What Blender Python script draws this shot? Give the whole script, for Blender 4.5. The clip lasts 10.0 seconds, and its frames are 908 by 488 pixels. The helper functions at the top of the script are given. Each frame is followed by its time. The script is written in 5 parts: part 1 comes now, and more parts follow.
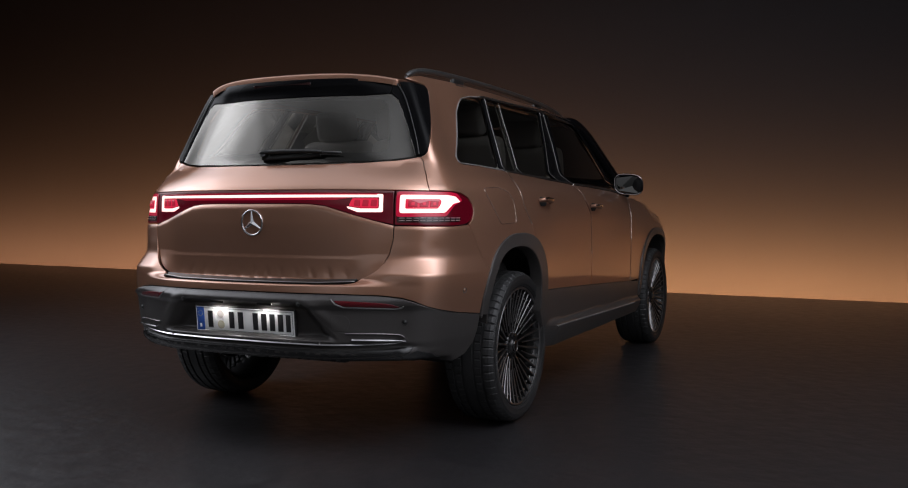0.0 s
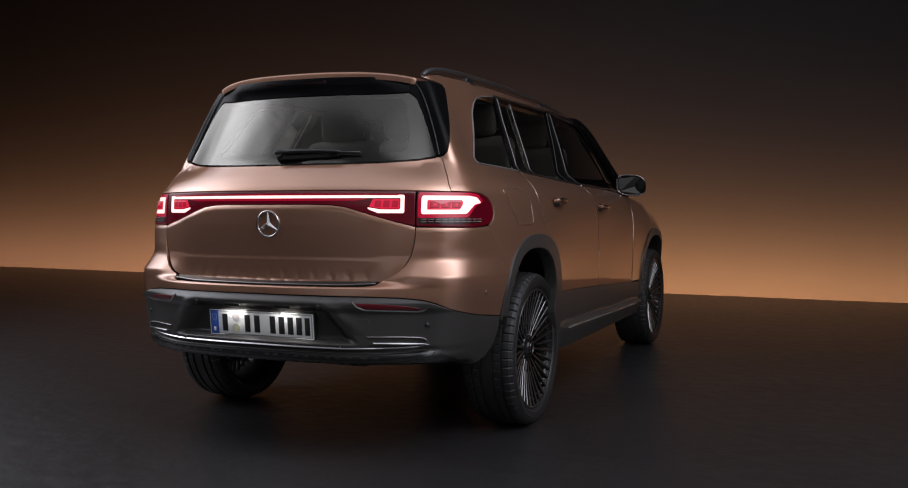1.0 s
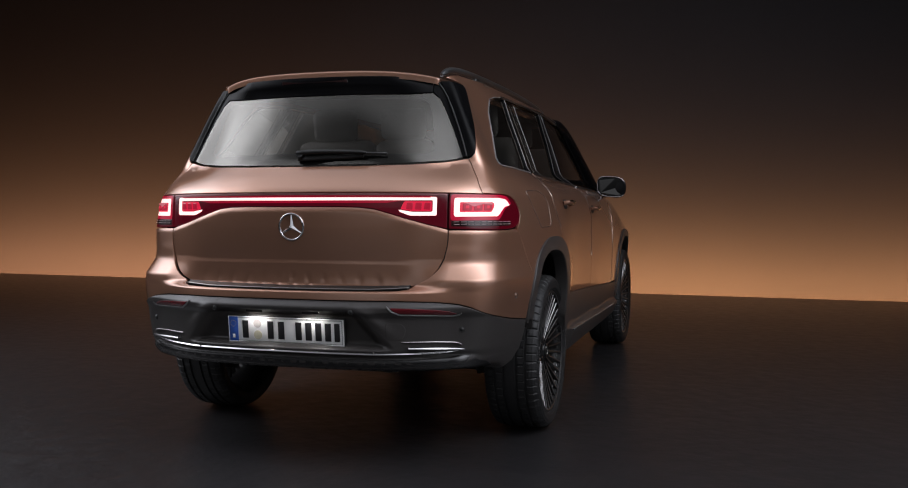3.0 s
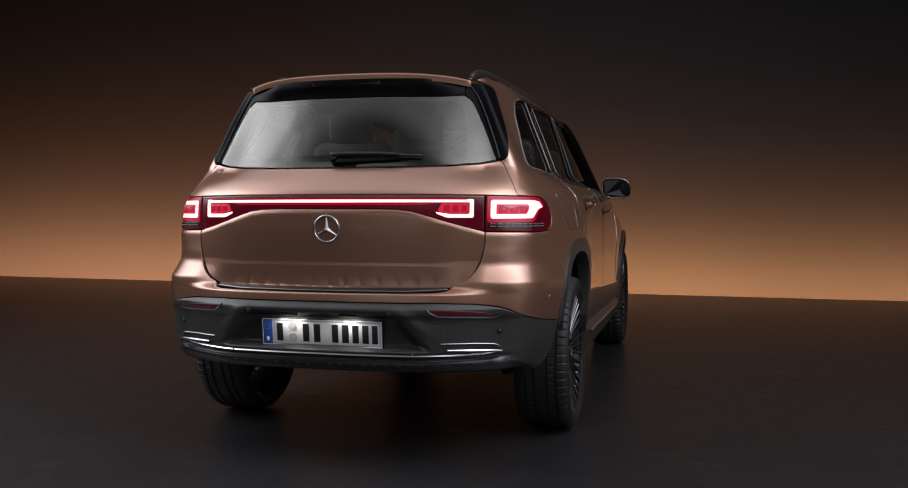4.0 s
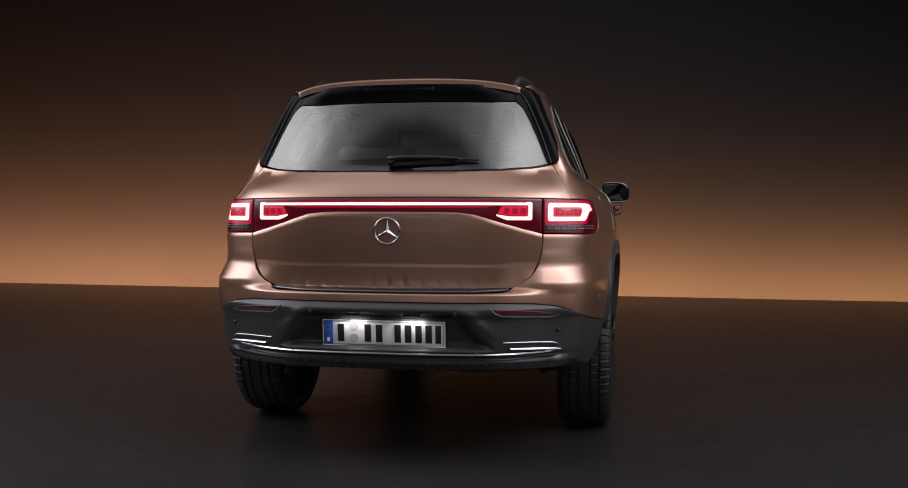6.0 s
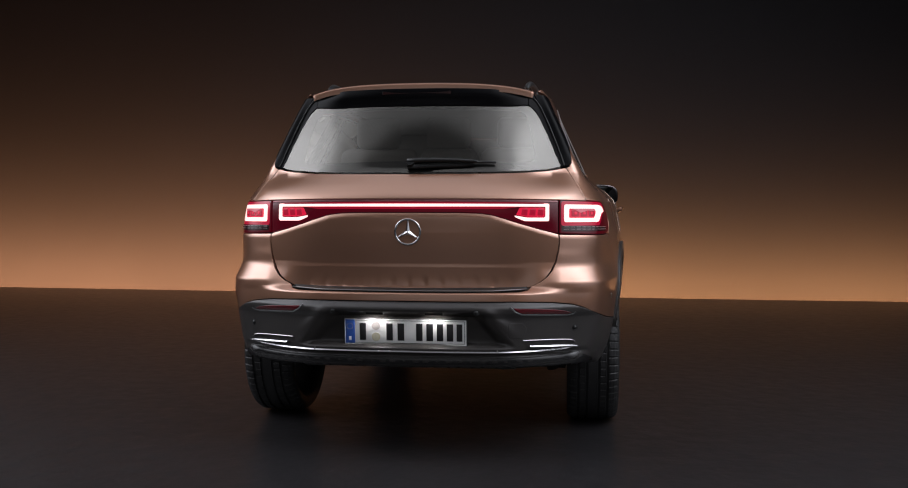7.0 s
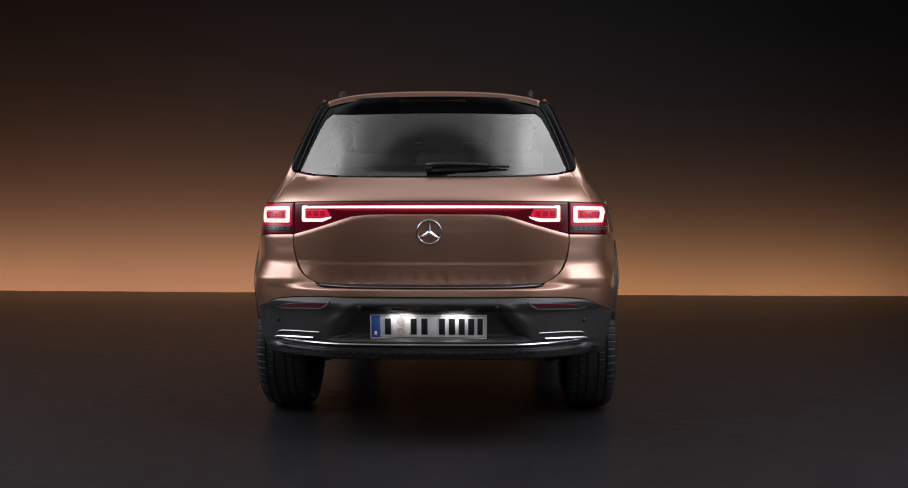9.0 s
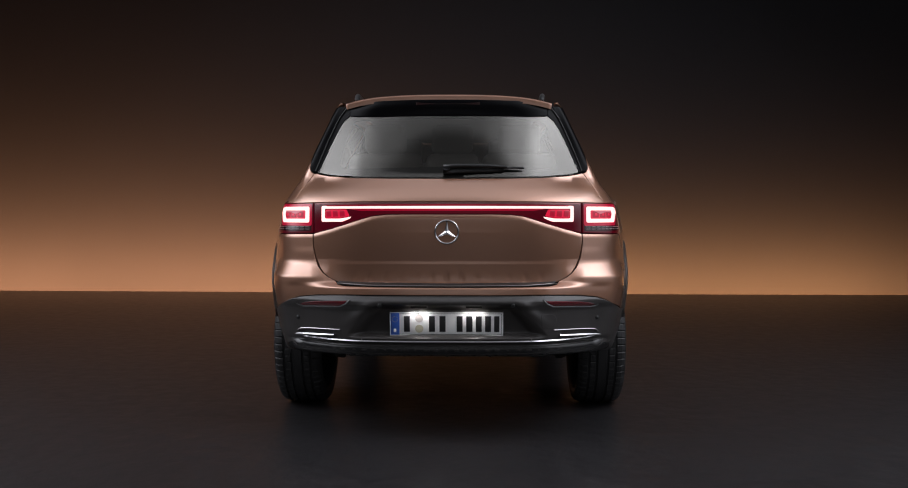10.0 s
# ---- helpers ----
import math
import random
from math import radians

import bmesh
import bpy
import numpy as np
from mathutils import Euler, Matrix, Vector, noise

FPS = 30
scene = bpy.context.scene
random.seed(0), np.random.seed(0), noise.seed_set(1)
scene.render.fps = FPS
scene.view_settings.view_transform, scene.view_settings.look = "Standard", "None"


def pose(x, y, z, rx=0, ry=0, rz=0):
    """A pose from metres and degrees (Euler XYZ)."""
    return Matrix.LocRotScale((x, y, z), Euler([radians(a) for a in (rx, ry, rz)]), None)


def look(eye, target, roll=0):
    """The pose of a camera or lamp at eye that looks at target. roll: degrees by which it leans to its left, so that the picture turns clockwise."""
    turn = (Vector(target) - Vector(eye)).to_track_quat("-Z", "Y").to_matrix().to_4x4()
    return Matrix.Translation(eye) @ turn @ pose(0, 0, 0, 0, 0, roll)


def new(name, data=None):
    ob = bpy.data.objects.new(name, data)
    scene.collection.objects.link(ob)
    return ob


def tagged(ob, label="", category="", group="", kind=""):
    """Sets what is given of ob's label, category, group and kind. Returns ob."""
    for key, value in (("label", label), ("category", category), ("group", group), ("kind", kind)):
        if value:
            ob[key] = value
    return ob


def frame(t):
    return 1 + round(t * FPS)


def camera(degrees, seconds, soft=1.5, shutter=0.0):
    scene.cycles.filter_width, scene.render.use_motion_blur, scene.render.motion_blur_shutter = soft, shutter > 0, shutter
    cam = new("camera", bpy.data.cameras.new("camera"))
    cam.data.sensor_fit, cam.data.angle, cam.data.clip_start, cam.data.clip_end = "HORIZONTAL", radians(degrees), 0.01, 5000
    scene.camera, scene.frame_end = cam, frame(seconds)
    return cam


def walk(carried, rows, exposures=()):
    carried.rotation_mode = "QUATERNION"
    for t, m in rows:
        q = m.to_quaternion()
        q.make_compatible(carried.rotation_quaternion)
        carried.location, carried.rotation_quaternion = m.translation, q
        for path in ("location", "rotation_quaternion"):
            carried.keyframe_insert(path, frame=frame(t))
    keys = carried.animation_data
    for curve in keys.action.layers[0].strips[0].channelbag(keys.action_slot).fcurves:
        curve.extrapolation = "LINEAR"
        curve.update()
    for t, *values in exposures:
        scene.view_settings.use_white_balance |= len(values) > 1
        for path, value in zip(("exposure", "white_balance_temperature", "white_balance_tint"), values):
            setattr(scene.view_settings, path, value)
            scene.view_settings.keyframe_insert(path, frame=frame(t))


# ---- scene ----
cam = camera(52.8, 10.0, soft=1.1)
PATH = [
    (0, (2.469, -3.061, 1.008), (1.614, -1.255, 0.931), -0.0),
    (0.5, (2.379, -3.083, 1.011), (1.546, -1.266, 0.933), -0.0),
    (1, (2.249, -3.101, 1.01), (1.455, -1.267, 0.934), -0.0),
    (1.5, (2.139, -3.127, 1.018), (1.394, -1.273, 0.94), -0),
    (2, (2.012, -3.161, 1.022), (1.32, -1.286, 0.943), -0),
    (2.5, (1.882, -3.192, 1.019), (1.239, -1.3, 0.942), 0),
    (4, (1.461, -3.329, 1.029), (0.944, -1.399, 0.9525), 0),
    (4.5, (1.315, -3.38, 1.025), (0.838, -1.439, 0.952), 0),
    (5, (1.174, -3.439, 1.029), (0.743, -1.488, 0.955), 0.1),
    (5.5, (1.06, -3.489, 1.028), (0.665, -1.53, 0.956), 0.1),
    (7, (0.685, -3.683, 1.015), (0.431, -1.7, 0.954), 0.1),
    (7.5, (0.558, -3.746, 1.017), (0.356, -1.757, 0.955), 0.1),
    (8, (0.448, -3.822, 1.028), (0.3, -1.829, 0.962), 0.1),
    (8.5, (0.337, -3.894, 1.031), (0.245, -1.897, 0.964), 0.1),
    (9, (0.246, -3.965, 1.022), (0.18, -1.967, 0.96), 0.0),
    (9.5, (0.163, -4.028, 1.016), (0.116, -2.029, 0.957), 0.0),
    (10, (0.111, -4.077, 1.023), (0.074, -2.079, 0.961), 0.0),
]
walk(cam, [(t, look(eye, target, roll)) for t, eye, target, roll in PATH])

# ---- world and light ----
world = bpy.data.worlds.new("studio_dark")
world.use_nodes = True
world.node_tree.nodes["Background"].inputs[0].default_value = (0.006, 0.0055, 0.006, 1)
world.node_tree.nodes["Background"].inputs[1].default_value = 1.0
scene.world = world


def area_lamp(name, eye, target, size, watts, colour, roll=0, spread=180):
    data = bpy.data.lights.new(name, "AREA")
    data.shape, data.size, data.size_y = "RECTANGLE", size[0], size[1]
    data.energy, data.color, data.spread = watts, colour, radians(spread)
    ob = new(name, data)
    ob.matrix_world = look(eye, target, roll)
    return ob


# battens in the trough behind the floor's edge, washing the backdrop
TROUGH = 1.45


def edge_y(x, back=0.0):
    """The floor's far edge, which bends away on the right."""
    b = min(max(x - 1.5, 0), 5)
    return 7.97 - 0.05 * x + 0.008 * b * b + 0.08 * max(x - 6.5, 0) + back


for k in range(9):
    x = -16 + 4 * k
    watts = (122, 172, 264, 296, 212, 172, 78, 24, 9)[k]
    col = (1.0, 0.430, 0.194) if x < -1 else (1.0, 0.432, 0.165)
    area_lamp("backdrop_batten", (x, edge_y(x, 0.22 if x < -1 else 0.35 if x < 1 else 0.45), -0.25), (x, edge_y(x, TROUGH), -0.25), (4.0, 0.12), watts, col, spread=178 if x < -1 else 158)


def softbox(name, eye, target, size, strength, hot, label):
    """A hanging softbox: a frame and a glowing cloth, brighter in its middle. hot: how far its fall-off reaches in."""
    m = bpy.data.materials.new(name + "_cloth")
    m.use_nodes = True
    t = m.node_tree
    t.nodes.clear()
    o, e, g = t.nodes.new("ShaderNodeOutputMaterial"), t.nodes.new("ShaderNodeEmission"), t.nodes.new("ShaderNodeTexGradient")
    co, mp, rg = t.nodes.new("ShaderNodeTexCoord"), t.nodes.new("ShaderNodeMapping"), t.nodes.new("ShaderNodeMapRange")
    g.gradient_type = "SPHERICAL"
    mp.inputs["Scale"].default_value = (1.9 / size[0], 1.9 / size[1], 1)
    rg.inputs[2].default_value = hot
    rg.interpolation_type = "SMOOTHSTEP"
    rg.inputs[3].default_value, rg.inputs[4].default_value = strength * 0.02, strength
    t.links.new(g.outputs[1], rg.inputs[0])
    e.inputs[0].default_value = (1.0, 0.985, 1.0, 1)
    t.links.new(co.outputs["Object"], mp.inputs[0]), t.links.new(mp.outputs[0], g.inputs[0])
    t.links.new(rg.outputs[0], e.inputs[1]), t.links.new(e.outputs[0], o.inputs[0])
    thing = new(name)
    tagged(thing, label, "softbox", group="studio softboxes")
    thing.matrix_world = look(eye, target)
    w, h = size[0] / 2, size[1] / 2
    me = bpy.data.meshes.new("diffuser")
    me.from_pydata([(-w, -h, 0), (w, -h, 0), (w, h, 0), (-w, h, 0)], [], [(3, 2, 1, 0)])
    me.materials.append(m)
    cloth = new("diffuser", me)
    cloth.parent = thing
    for name2, c, s in (("frame_bar", (0, h + .03, .1), (size[0] + .12, .06, .3)), ("frame_bar", (0, -h - .03, .1), (size[0] + .12, .06, .3)), ("frame_bar", (w + .03, 0, .1), (.06, size[1], .3)), ("frame_bar", (-w - .03, 0, .1), (.06, size[1], .3)), ("back_cloth", (0, 0, .27), (size[0] + .1, size[1] + .1, .02))):
        bm = bmesh.new()
        bmesh.ops.create_cube(bm, size=1, matrix=Matrix.Translation(c) @ Matrix.Diagonal((*s, 1)))
        me = bpy.data.meshes.new(name2)
        bm.to_mesh(me)
        bm.free()
        me.materials.append(FRAME_BLACK)
        ob = new(name2, me)
        ob.parent = thing
    for q in (-1, 1):
        foot = thing.matrix_world @ Vector((q * w * .9, 0, .25))
        bm = bmesh.new()
        bmesh.ops.create_cone(bm, cap_ends=True, segments=10, radius1=.015, radius2=.015, depth=9.0 - foot.z, matrix=thing.matrix_world.inverted() @ Matrix.Translation((foot.x, foot.y, (9.0 + foot.z) / 2)))
        me = bpy.data.meshes.new("hanging_rod")
        bm.to_mesh(me)
        bm.free()
        me.materials.append(FRAME_BLACK)
        ob = new("hanging_rod", me)
        ob.parent = thing
    return thing


FRAME_BLACK = bpy.data.materials.new("softbox_black")
FRAME_BLACK.use_nodes = True
FRAME_BLACK.node_tree.nodes["Principled BSDF"].inputs["Base Color"].default_value = (0.01, 0.01, 0.01, 1)

# one light tent over the car: cloth over arched ribs, brightest at its sides
# the tent is unseen, added in place of overhead softboxes; its glow is graded
TENT_X, TENT_Z, TENT_BACK, TENT_FRONT = 6.6, 5.5, -6.6, 2.9
TENT_RAMP = ((8, 0.0), (18, 0.25), (27, 2.6), (36, 4.6), (44, 5.5), (52, 4.2), (58, 2.2), (65, 1.2), (77, 0.85), (88, 0.8), (102, 0.9), (109, 1.3), (116, 2.7), (123, 5.4), (130, 4.4), (144, 1.8), (159, 0.8), (168, 0.5), (175, 0.0))


def light_tent():
    m = bpy.data.materials.new("tent_cloth")
    m.use_nodes = True
    t = m.node_tree
    t.nodes.clear()
    o, e, co, sp, at, ramp, my, mul = [t.nodes.new("ShaderNode" + k) for k in ("OutputMaterial", "Emission", "TexCoord", "SeparateXYZ", "Math", "ValToRGB", "ValToRGB", "Math")]
    t.links.new(co.outputs["Object"], sp.inputs[0])
    at.operation, mul.operation = "ARCTAN2", "MULTIPLY"
    flat_x, flat_z, turn, along = [t.nodes.new("ShaderNodeMath") for k in range(4)]
    for node, k in ((flat_x, -1 / TENT_X), (flat_z, 1 / TENT_Z), (turn, 1 / math.pi), (along, 1 / (TENT_FRONT - TENT_BACK))):
        node.operation, node.inputs[1].default_value = "MULTIPLY", k
    shift = t.nodes.new("ShaderNodeMath")
    shift.inputs[1].default_value = -TENT_BACK
    t.links.new(sp.outputs[0], flat_x.inputs[0]), t.links.new(sp.outputs[2], flat_z.inputs[0])
    t.links.new(flat_z.outputs[0], at.inputs[0]), t.links.new(flat_x.outputs[0], at.inputs[1])
    t.links.new(at.outputs[0], turn.inputs[0]), t.links.new(turn.outputs[0], ramp.inputs[0])
    t.links.new(sp.outputs[1], shift.inputs[0]), t.links.new(shift.outputs[0], along.inputs[0]), t.links.new(along.outputs[0], my.inputs[0])
    left, side, mix = [t.nodes.new("ShaderNode" + k) for k in ("ValToRGB", "MapRange", "Mix")]
    t.links.new(along.outputs[0], left.inputs[0]), t.links.new(turn.outputs[0], side.inputs[0])
    side.inputs[1].default_value, side.inputs[2].default_value = 40 / 180, 80 / 180
    low, far_side, last = [t.nodes.new("ShaderNode" + k) for k in ("ValToRGB", "MapRange", "Mix")]
    far_side.inputs[1].default_value, far_side.inputs[2].default_value = 128 / 180, 150 / 180
    t.links.new(along.outputs[0], low.inputs[0]), t.links.new(turn.outputs[0], far_side.inputs[0])
    t.links.new(far_side.outputs[0], last.inputs[0]), t.links.new(mix.outputs[0], last.inputs[2]), t.links.new(low.outputs[0], last.inputs[3])
    t.links.new(side.outputs[0], mix.inputs[0]), t.links.new(left.outputs[0], mix.inputs[2]), t.links.new(my.outputs[0], mix.inputs[3])
    for node, stops in ((low, [(0, 0), (.22, .85), (.36, 1), (.60, .9), (.80, .5), (1, 0)]), (left, [(0, 0), (.29, .20), (.48, .42), (.62, 1), (.74, .95), (.84, .5), (.93, .15), (1, 0)]), (ramp, [(a / 180, v / 6) for a, v in TENT_RAMP]), (my, [(0, 0), (.126, .17), (.22, .22), (.326, .22), (.45, .95), (.61, 1.25), (.73, 1.05), (.82, .6), (.92, .25), (1, 0)])):
        r = node.color_ramp
        r.interpolation = "EASE"
        while len(r.elements) < len(stops):
            r.elements.new(.5)
        for el, (p, v) in zip(r.elements, stops):
            el.position, el.color = p, (v, v, v, 1)
    t.links.new(ramp.outputs[0], mul.inputs[0]), t.links.new(last.outputs[0], mul.inputs[1])
    gain = t.nodes.new("ShaderNodeMath")
    gain.operation, gain.inputs[1].default_value = "MULTIPLY", 6.0 * TENT_GAIN
    t.links.new(mul.outputs[0], gain.inputs[0]), t.links.new(gain.outputs[0], e.inputs[1])
    e.inputs[0].default_value = (0.95, 0.975, 1.07, 1)
    t.links.new(e.outputs[0], o.inputs[0])
    tent = new("light_tent")
    tagged(tent, "unseen arched white light tent added over the car for soft light", "light tent")
    rings = [math.radians(a) for a in range(6, 175, 4)]
    for name, grow, mat in (("diffuser", 0.0, m), ("back_cloth", .12, FRAME_BLACK)):
        ys = (TENT_BACK, (TENT_BACK + TENT_FRONT) / 2, TENT_FRONT)
        v = [(-(TENT_X + grow) * math.cos(a), y, (TENT_Z + grow) * math.sin(a)) for a in rings for y in ys]
        f = [(3 * k + q, 3 * k + q + 1, 3 * k + q + 4, 3 * k + q + 3) for k in range(len(rings) - 1) for q in (0, 1)]
        me = bpy.data.meshes.new(name)
        me.from_pydata(v, [], f)
        me.materials.append(mat)
        new(name, me).parent = tent
    for y in (TENT_BACK, TENT_BACK / 2, 0, TENT_FRONT):
        v, f = [], []
        for a in rings:
            for g, d in ((.02, -.02), (.02, .02), (.09, .02), (.09, -.02)):
                v.append((-(TENT_X + g) * math.cos(a), y + d, (TENT_Z + g) * math.sin(a)))
        for k in range(len(rings) - 1):
            f += [(4 * k + q, 4 * k + (q + 1) % 4, 4 * k + 4 + (q + 1) % 4, 4 * k + 4 + q) for q in range(4)]
        me = bpy.data.meshes.new("tent_rib")
        me.from_pydata(v, [], f)
        me.materials.append(FRAME_BLACK)
        new("tent_rib", me).parent = tent
        for x in (-3.0, 3.0):
            z = TENT_Z * math.sqrt(1 - (x / TENT_X) ** 2) + .1
            bm = bmesh.new()
            bmesh.ops.create_cone(bm, cap_ends=True, segments=8, radius1=.01, radius2=.01, depth=9 - z, matrix=Matrix.Translation((x, y, (9 + z) / 2)))
            me = bpy.data.meshes.new("hanging_rod")
            bm.to_mesh(me)
            bm.free()
            me.materials.append(FRAME_BLACK)
            new("hanging_rod", me).parent = tent


TENT_GAIN = 0.98
light_tent()
# unseen fill softboxes, added to brighten the bumper, tyres and tailgate
softbox("softbox", (-7.8, -4.6, 2.7), (0, 0, 0.6), (3.4, 2.6), 0.42, 0.6, "added fill softbox hanging low behind the camera track")
softbox("softbox", (7.4, -5.0, 2.7), (0, 0, 0.6), (3.4, 2.6), 0.45, 0.6, "added fill softbox hanging low behind the camera track")
softbox("softbox", (0.3, -10.6, 2.7), (0, 0, 0.9), (14.0, 6.0), 0.47, 1.0, "wide dim fill softbox added far behind the car")

# ---- materials ----
def material(name, base, rough=0.5, metal=0.0, **more):
    m = bpy.data.materials.new(name)
    m.use_nodes = True
    b = m.node_tree.nodes["Principled BSDF"]
    b.inputs["Base Color"].default_value = (*base, 1)
    b.inputs["Roughness"].default_value, b.inputs["Metallic"].default_value = rough, metal
    for key, value in more.items():
        b.inputs[key.replace("_", " ")].default_value = value
    return m


def grain(m, scale, amount=0.0, bump=0.0, rough=0.0, detail=4.0, distance=0.002):
    """Varies colour, relief and gloss with noise of that scale (per metre)."""
    t = m.node_tree
    b = t.nodes["Principled BSDF"]
    co, n = t.nodes.new("ShaderNodeTexCoord"), t.nodes.new("ShaderNodeTexNoise")
    n.inputs["Scale"].default_value, n.inputs["Detail"].default_value = scale, detail
    t.links.new(co.outputs["Object"], n.inputs["Vector"])
    if amount:
        r = t.nodes.new("ShaderNodeMapRange")
        r.inputs[3].default_value, r.inputs[4].default_value = 1 - amount, 1 + amount
        t.links.new(n.outputs[0], r.inputs[0])
        x = t.nodes.new("ShaderNodeVectorMath")
        x.operation = "SCALE"
        src = b.inputs["Base Color"]
        if src.is_linked:
            t.links.new(src.links[0].from_socket, x.inputs[0])
        else:
            x.inputs[0].default_value = src.default_value[:3]
        t.links.new(r.outputs[0], x.inputs["Scale"])
        t.links.new(x.outputs[0], src)
    if rough:
        r = t.nodes.new("ShaderNodeMapRange")
        v = b.inputs["Roughness"].default_value
        r.inputs[3].default_value, r.inputs[4].default_value = v - rough, v + rough
        t.links.new(n.outputs[0], r.inputs[0])
        t.links.new(r.outputs[0], b.inputs["Roughness"])
    if bump:
        p = t.nodes.new("ShaderNodeBump")
        p.inputs["Strength"].default_value, p.inputs["Distance"].default_value = bump, distance
        t.links.new(n.outputs[0], p.inputs["Height"])
        if b.inputs["Normal"].is_linked:
            t.links.new(b.inputs["Normal"].links[0].from_socket, p.inputs["Normal"])
        t.links.new(p.outputs[0], b.inputs["Normal"])
    return m


def glass(name, tint, ior=1.5):
    """A thin pane: tinted straight through, mirrored by its Fresnel share."""
    m = bpy.data.materials.new(name)
    m.use_nodes = True
    t = m.node_tree
    t.nodes.clear()
    o, x, f = t.nodes.new("ShaderNodeOutputMaterial"), t.nodes.new("ShaderNodeMixShader"), t.nodes.new("ShaderNodeFresnel")
    a, g = t.nodes.new("ShaderNodeBsdfTransparent"), t.nodes.new("ShaderNodeBsdfGlossy")
    a.inputs[0].default_value, g.inputs["Roughness"].default_value, f.inputs[0].default_value = (*tint, 1), 0.03, ior
    g.inputs["Color"].default_value = (1.0, 0.965, 0.89, 1)
    t.links.new(f.outputs[0], x.inputs[0]), t.links.new(a.outputs[0], x.inputs[1])
    t.links.new(g.outputs[0], x.inputs[2]), t.links.new(x.outputs[0], o.inputs[0])
    return m


def glow(name, colour, strength):
    m = material(name, tuple(.18 * c for c in colour), 0.22, 0, Coat_Weight=0.4)
    b = m.node_tree.nodes["Principled BSDF"]
    b.inputs["Emission Color"].default_value, b.inputs["Emission Strength"].default_value = (*colour, 1), strength
    return m


PAINT = grain(material("rose_gold_paint", (0.388, 0.203, 0.133), 0.36, 0.72, Coat_Weight=1.0, Coat_Roughness=0.05, Coat_IOR=1.65, Specular_Tint=(0.55, 0.46, 0.42, 1)), 900, amount=0.12, bump=0.03, distance=0.0005)
BLACK_GLOSS = material("black_gloss", (0.005, 0.005, 0.0055), 0.10, 0, Specular_IOR_Level=0.14)
BLACK_TRIM = grain(material("black_film", (0.004, 0.004, 0.0045), 0.26, 0, IOR=1.13), 300, amount=0.1)
PLASTIC = grain(material("grained_plastic", (0.0415, 0.0378, 0.0362), 0.36, 0, Specular_IOR_Level=0.42), 700, amount=0.15, bump=0.25, rough=0.06, distance=0.0006)
UNDER = grain(material("underbody", (0.018, 0.018, 0.018), 0.8), 30, amount=0.4)
CHROME = material("chrome", (0.66, 0.65, 0.66), 0.11, 1.0)
SATIN = material("satin_metal", (0.30, 0.29, 0.28), 0.3, 1.0)
RUBBER = grain(material("rubber", (0.0122, 0.0119, 0.0122), 0.58), 400, amount=0.2, bump=0.15, distance=0.0006)
RIM = grain(material("rim_dark", (0.022, 0.021, 0.021), 0.28, 0.6, Coat_Weight=0.5), 500, amount=0.1)
RIM_CUT = material("rim_machined", (0.27, 0.265, 0.265), 0.34, 1.0)
REAR_GLASS = glass("rear_glass", (0.58, 0.58, 0.57), 1.68)
SIDE_GLASS = glass("side_glass", (0.30, 0.30, 0.29), 1.62)
RED_DEEP = glow("red_lens_cell", (0.42, 0.006, 0.032), 0.80)
RED_DARK = glow("smoked_red_lens", (0.075, 0.0012, 0.007), 0.75)
RED_LIT = glow("lit_red_lens", (0.13, 0.0016, 0.011), 0.40)
RED_GLOW = glow("red_glow", (0.62, 0.010, 0.045), 1.05)
RED_STRIP = glow("red_strip_glow", (0.36, 0.004, 0.025), 0.75)
HALO = glow("bloom_halo", (0.45, 0.005, 0.035), 0.85)
CLEAR_CELL = glow("clear_chamber", (0.62, 0.16, 0.20), 0.85)
BAR_TRIM = material("reddish_trim", (0.26, 0.13, 0.13), 0.3, 0.5)
# pale metal for highlights painted along panel edges
EDGE_GLINT = material("edge_glint", (0.55, 0.46, 0.40), 0.25, 0.9)
RED_CORE = glow("lamp_core", (1.0, 0.56, 0.54), 1.85)
REFLECTOR = material("red_reflector", (0.10, 0.006, 0.010), 0.25)
WHITE_PLATE = grain(material("plate_white", (0.82, 0.82, 0.81), 0.4), 60, amount=0.04)
BLUE_PLATE = material("plate_blue", (0.03, 0.10, 0.42), 0.4)
INK = material("plate_ink", (0.012, 0.012, 0.013), 0.45)
SEAL = grain(material("plate_seal", (0.42, 0.40, 0.30), 0.45), 300, amount=0.3)
SEAL_GREY = grain(material("plate_seal_grey", (0.50, 0.46, 0.44), 0.45), 300, amount=0.3)
SEAT = grain(material("seat_leather", (0.46, 0.43, 0.40), 0.55), 120, amount=0.15, bump=0.2)
TRIM = grain(material("interior_trim", (0.20, 0.19, 0.18), 0.7), 80, amount=0.2)
HEADLIN = material("headliner", (0.50, 0.49, 0.47), 0.9)
BLACK_SATIN = grain(material("black_satin", (0.014, 0.014, 0.014), 0.38), 500, amount=0.1, bump=0.08, distance=0.0005)
SATIN_GREY = material("satin_grey", (0.16, 0.155, 0.15), 0.35, 0.9)
RAIL = grain(material("rail_grey", (0.12, 0.12, 0.122), 0.36, 0.8), 300, amount=0.08)
CHROME_DULL = material("dull_chrome", (0.35, 0.33, 0.33), 0.25, 1.0)
SLAT = material("lens_slat", (0.30, 0.22, 0.22), 0.3)
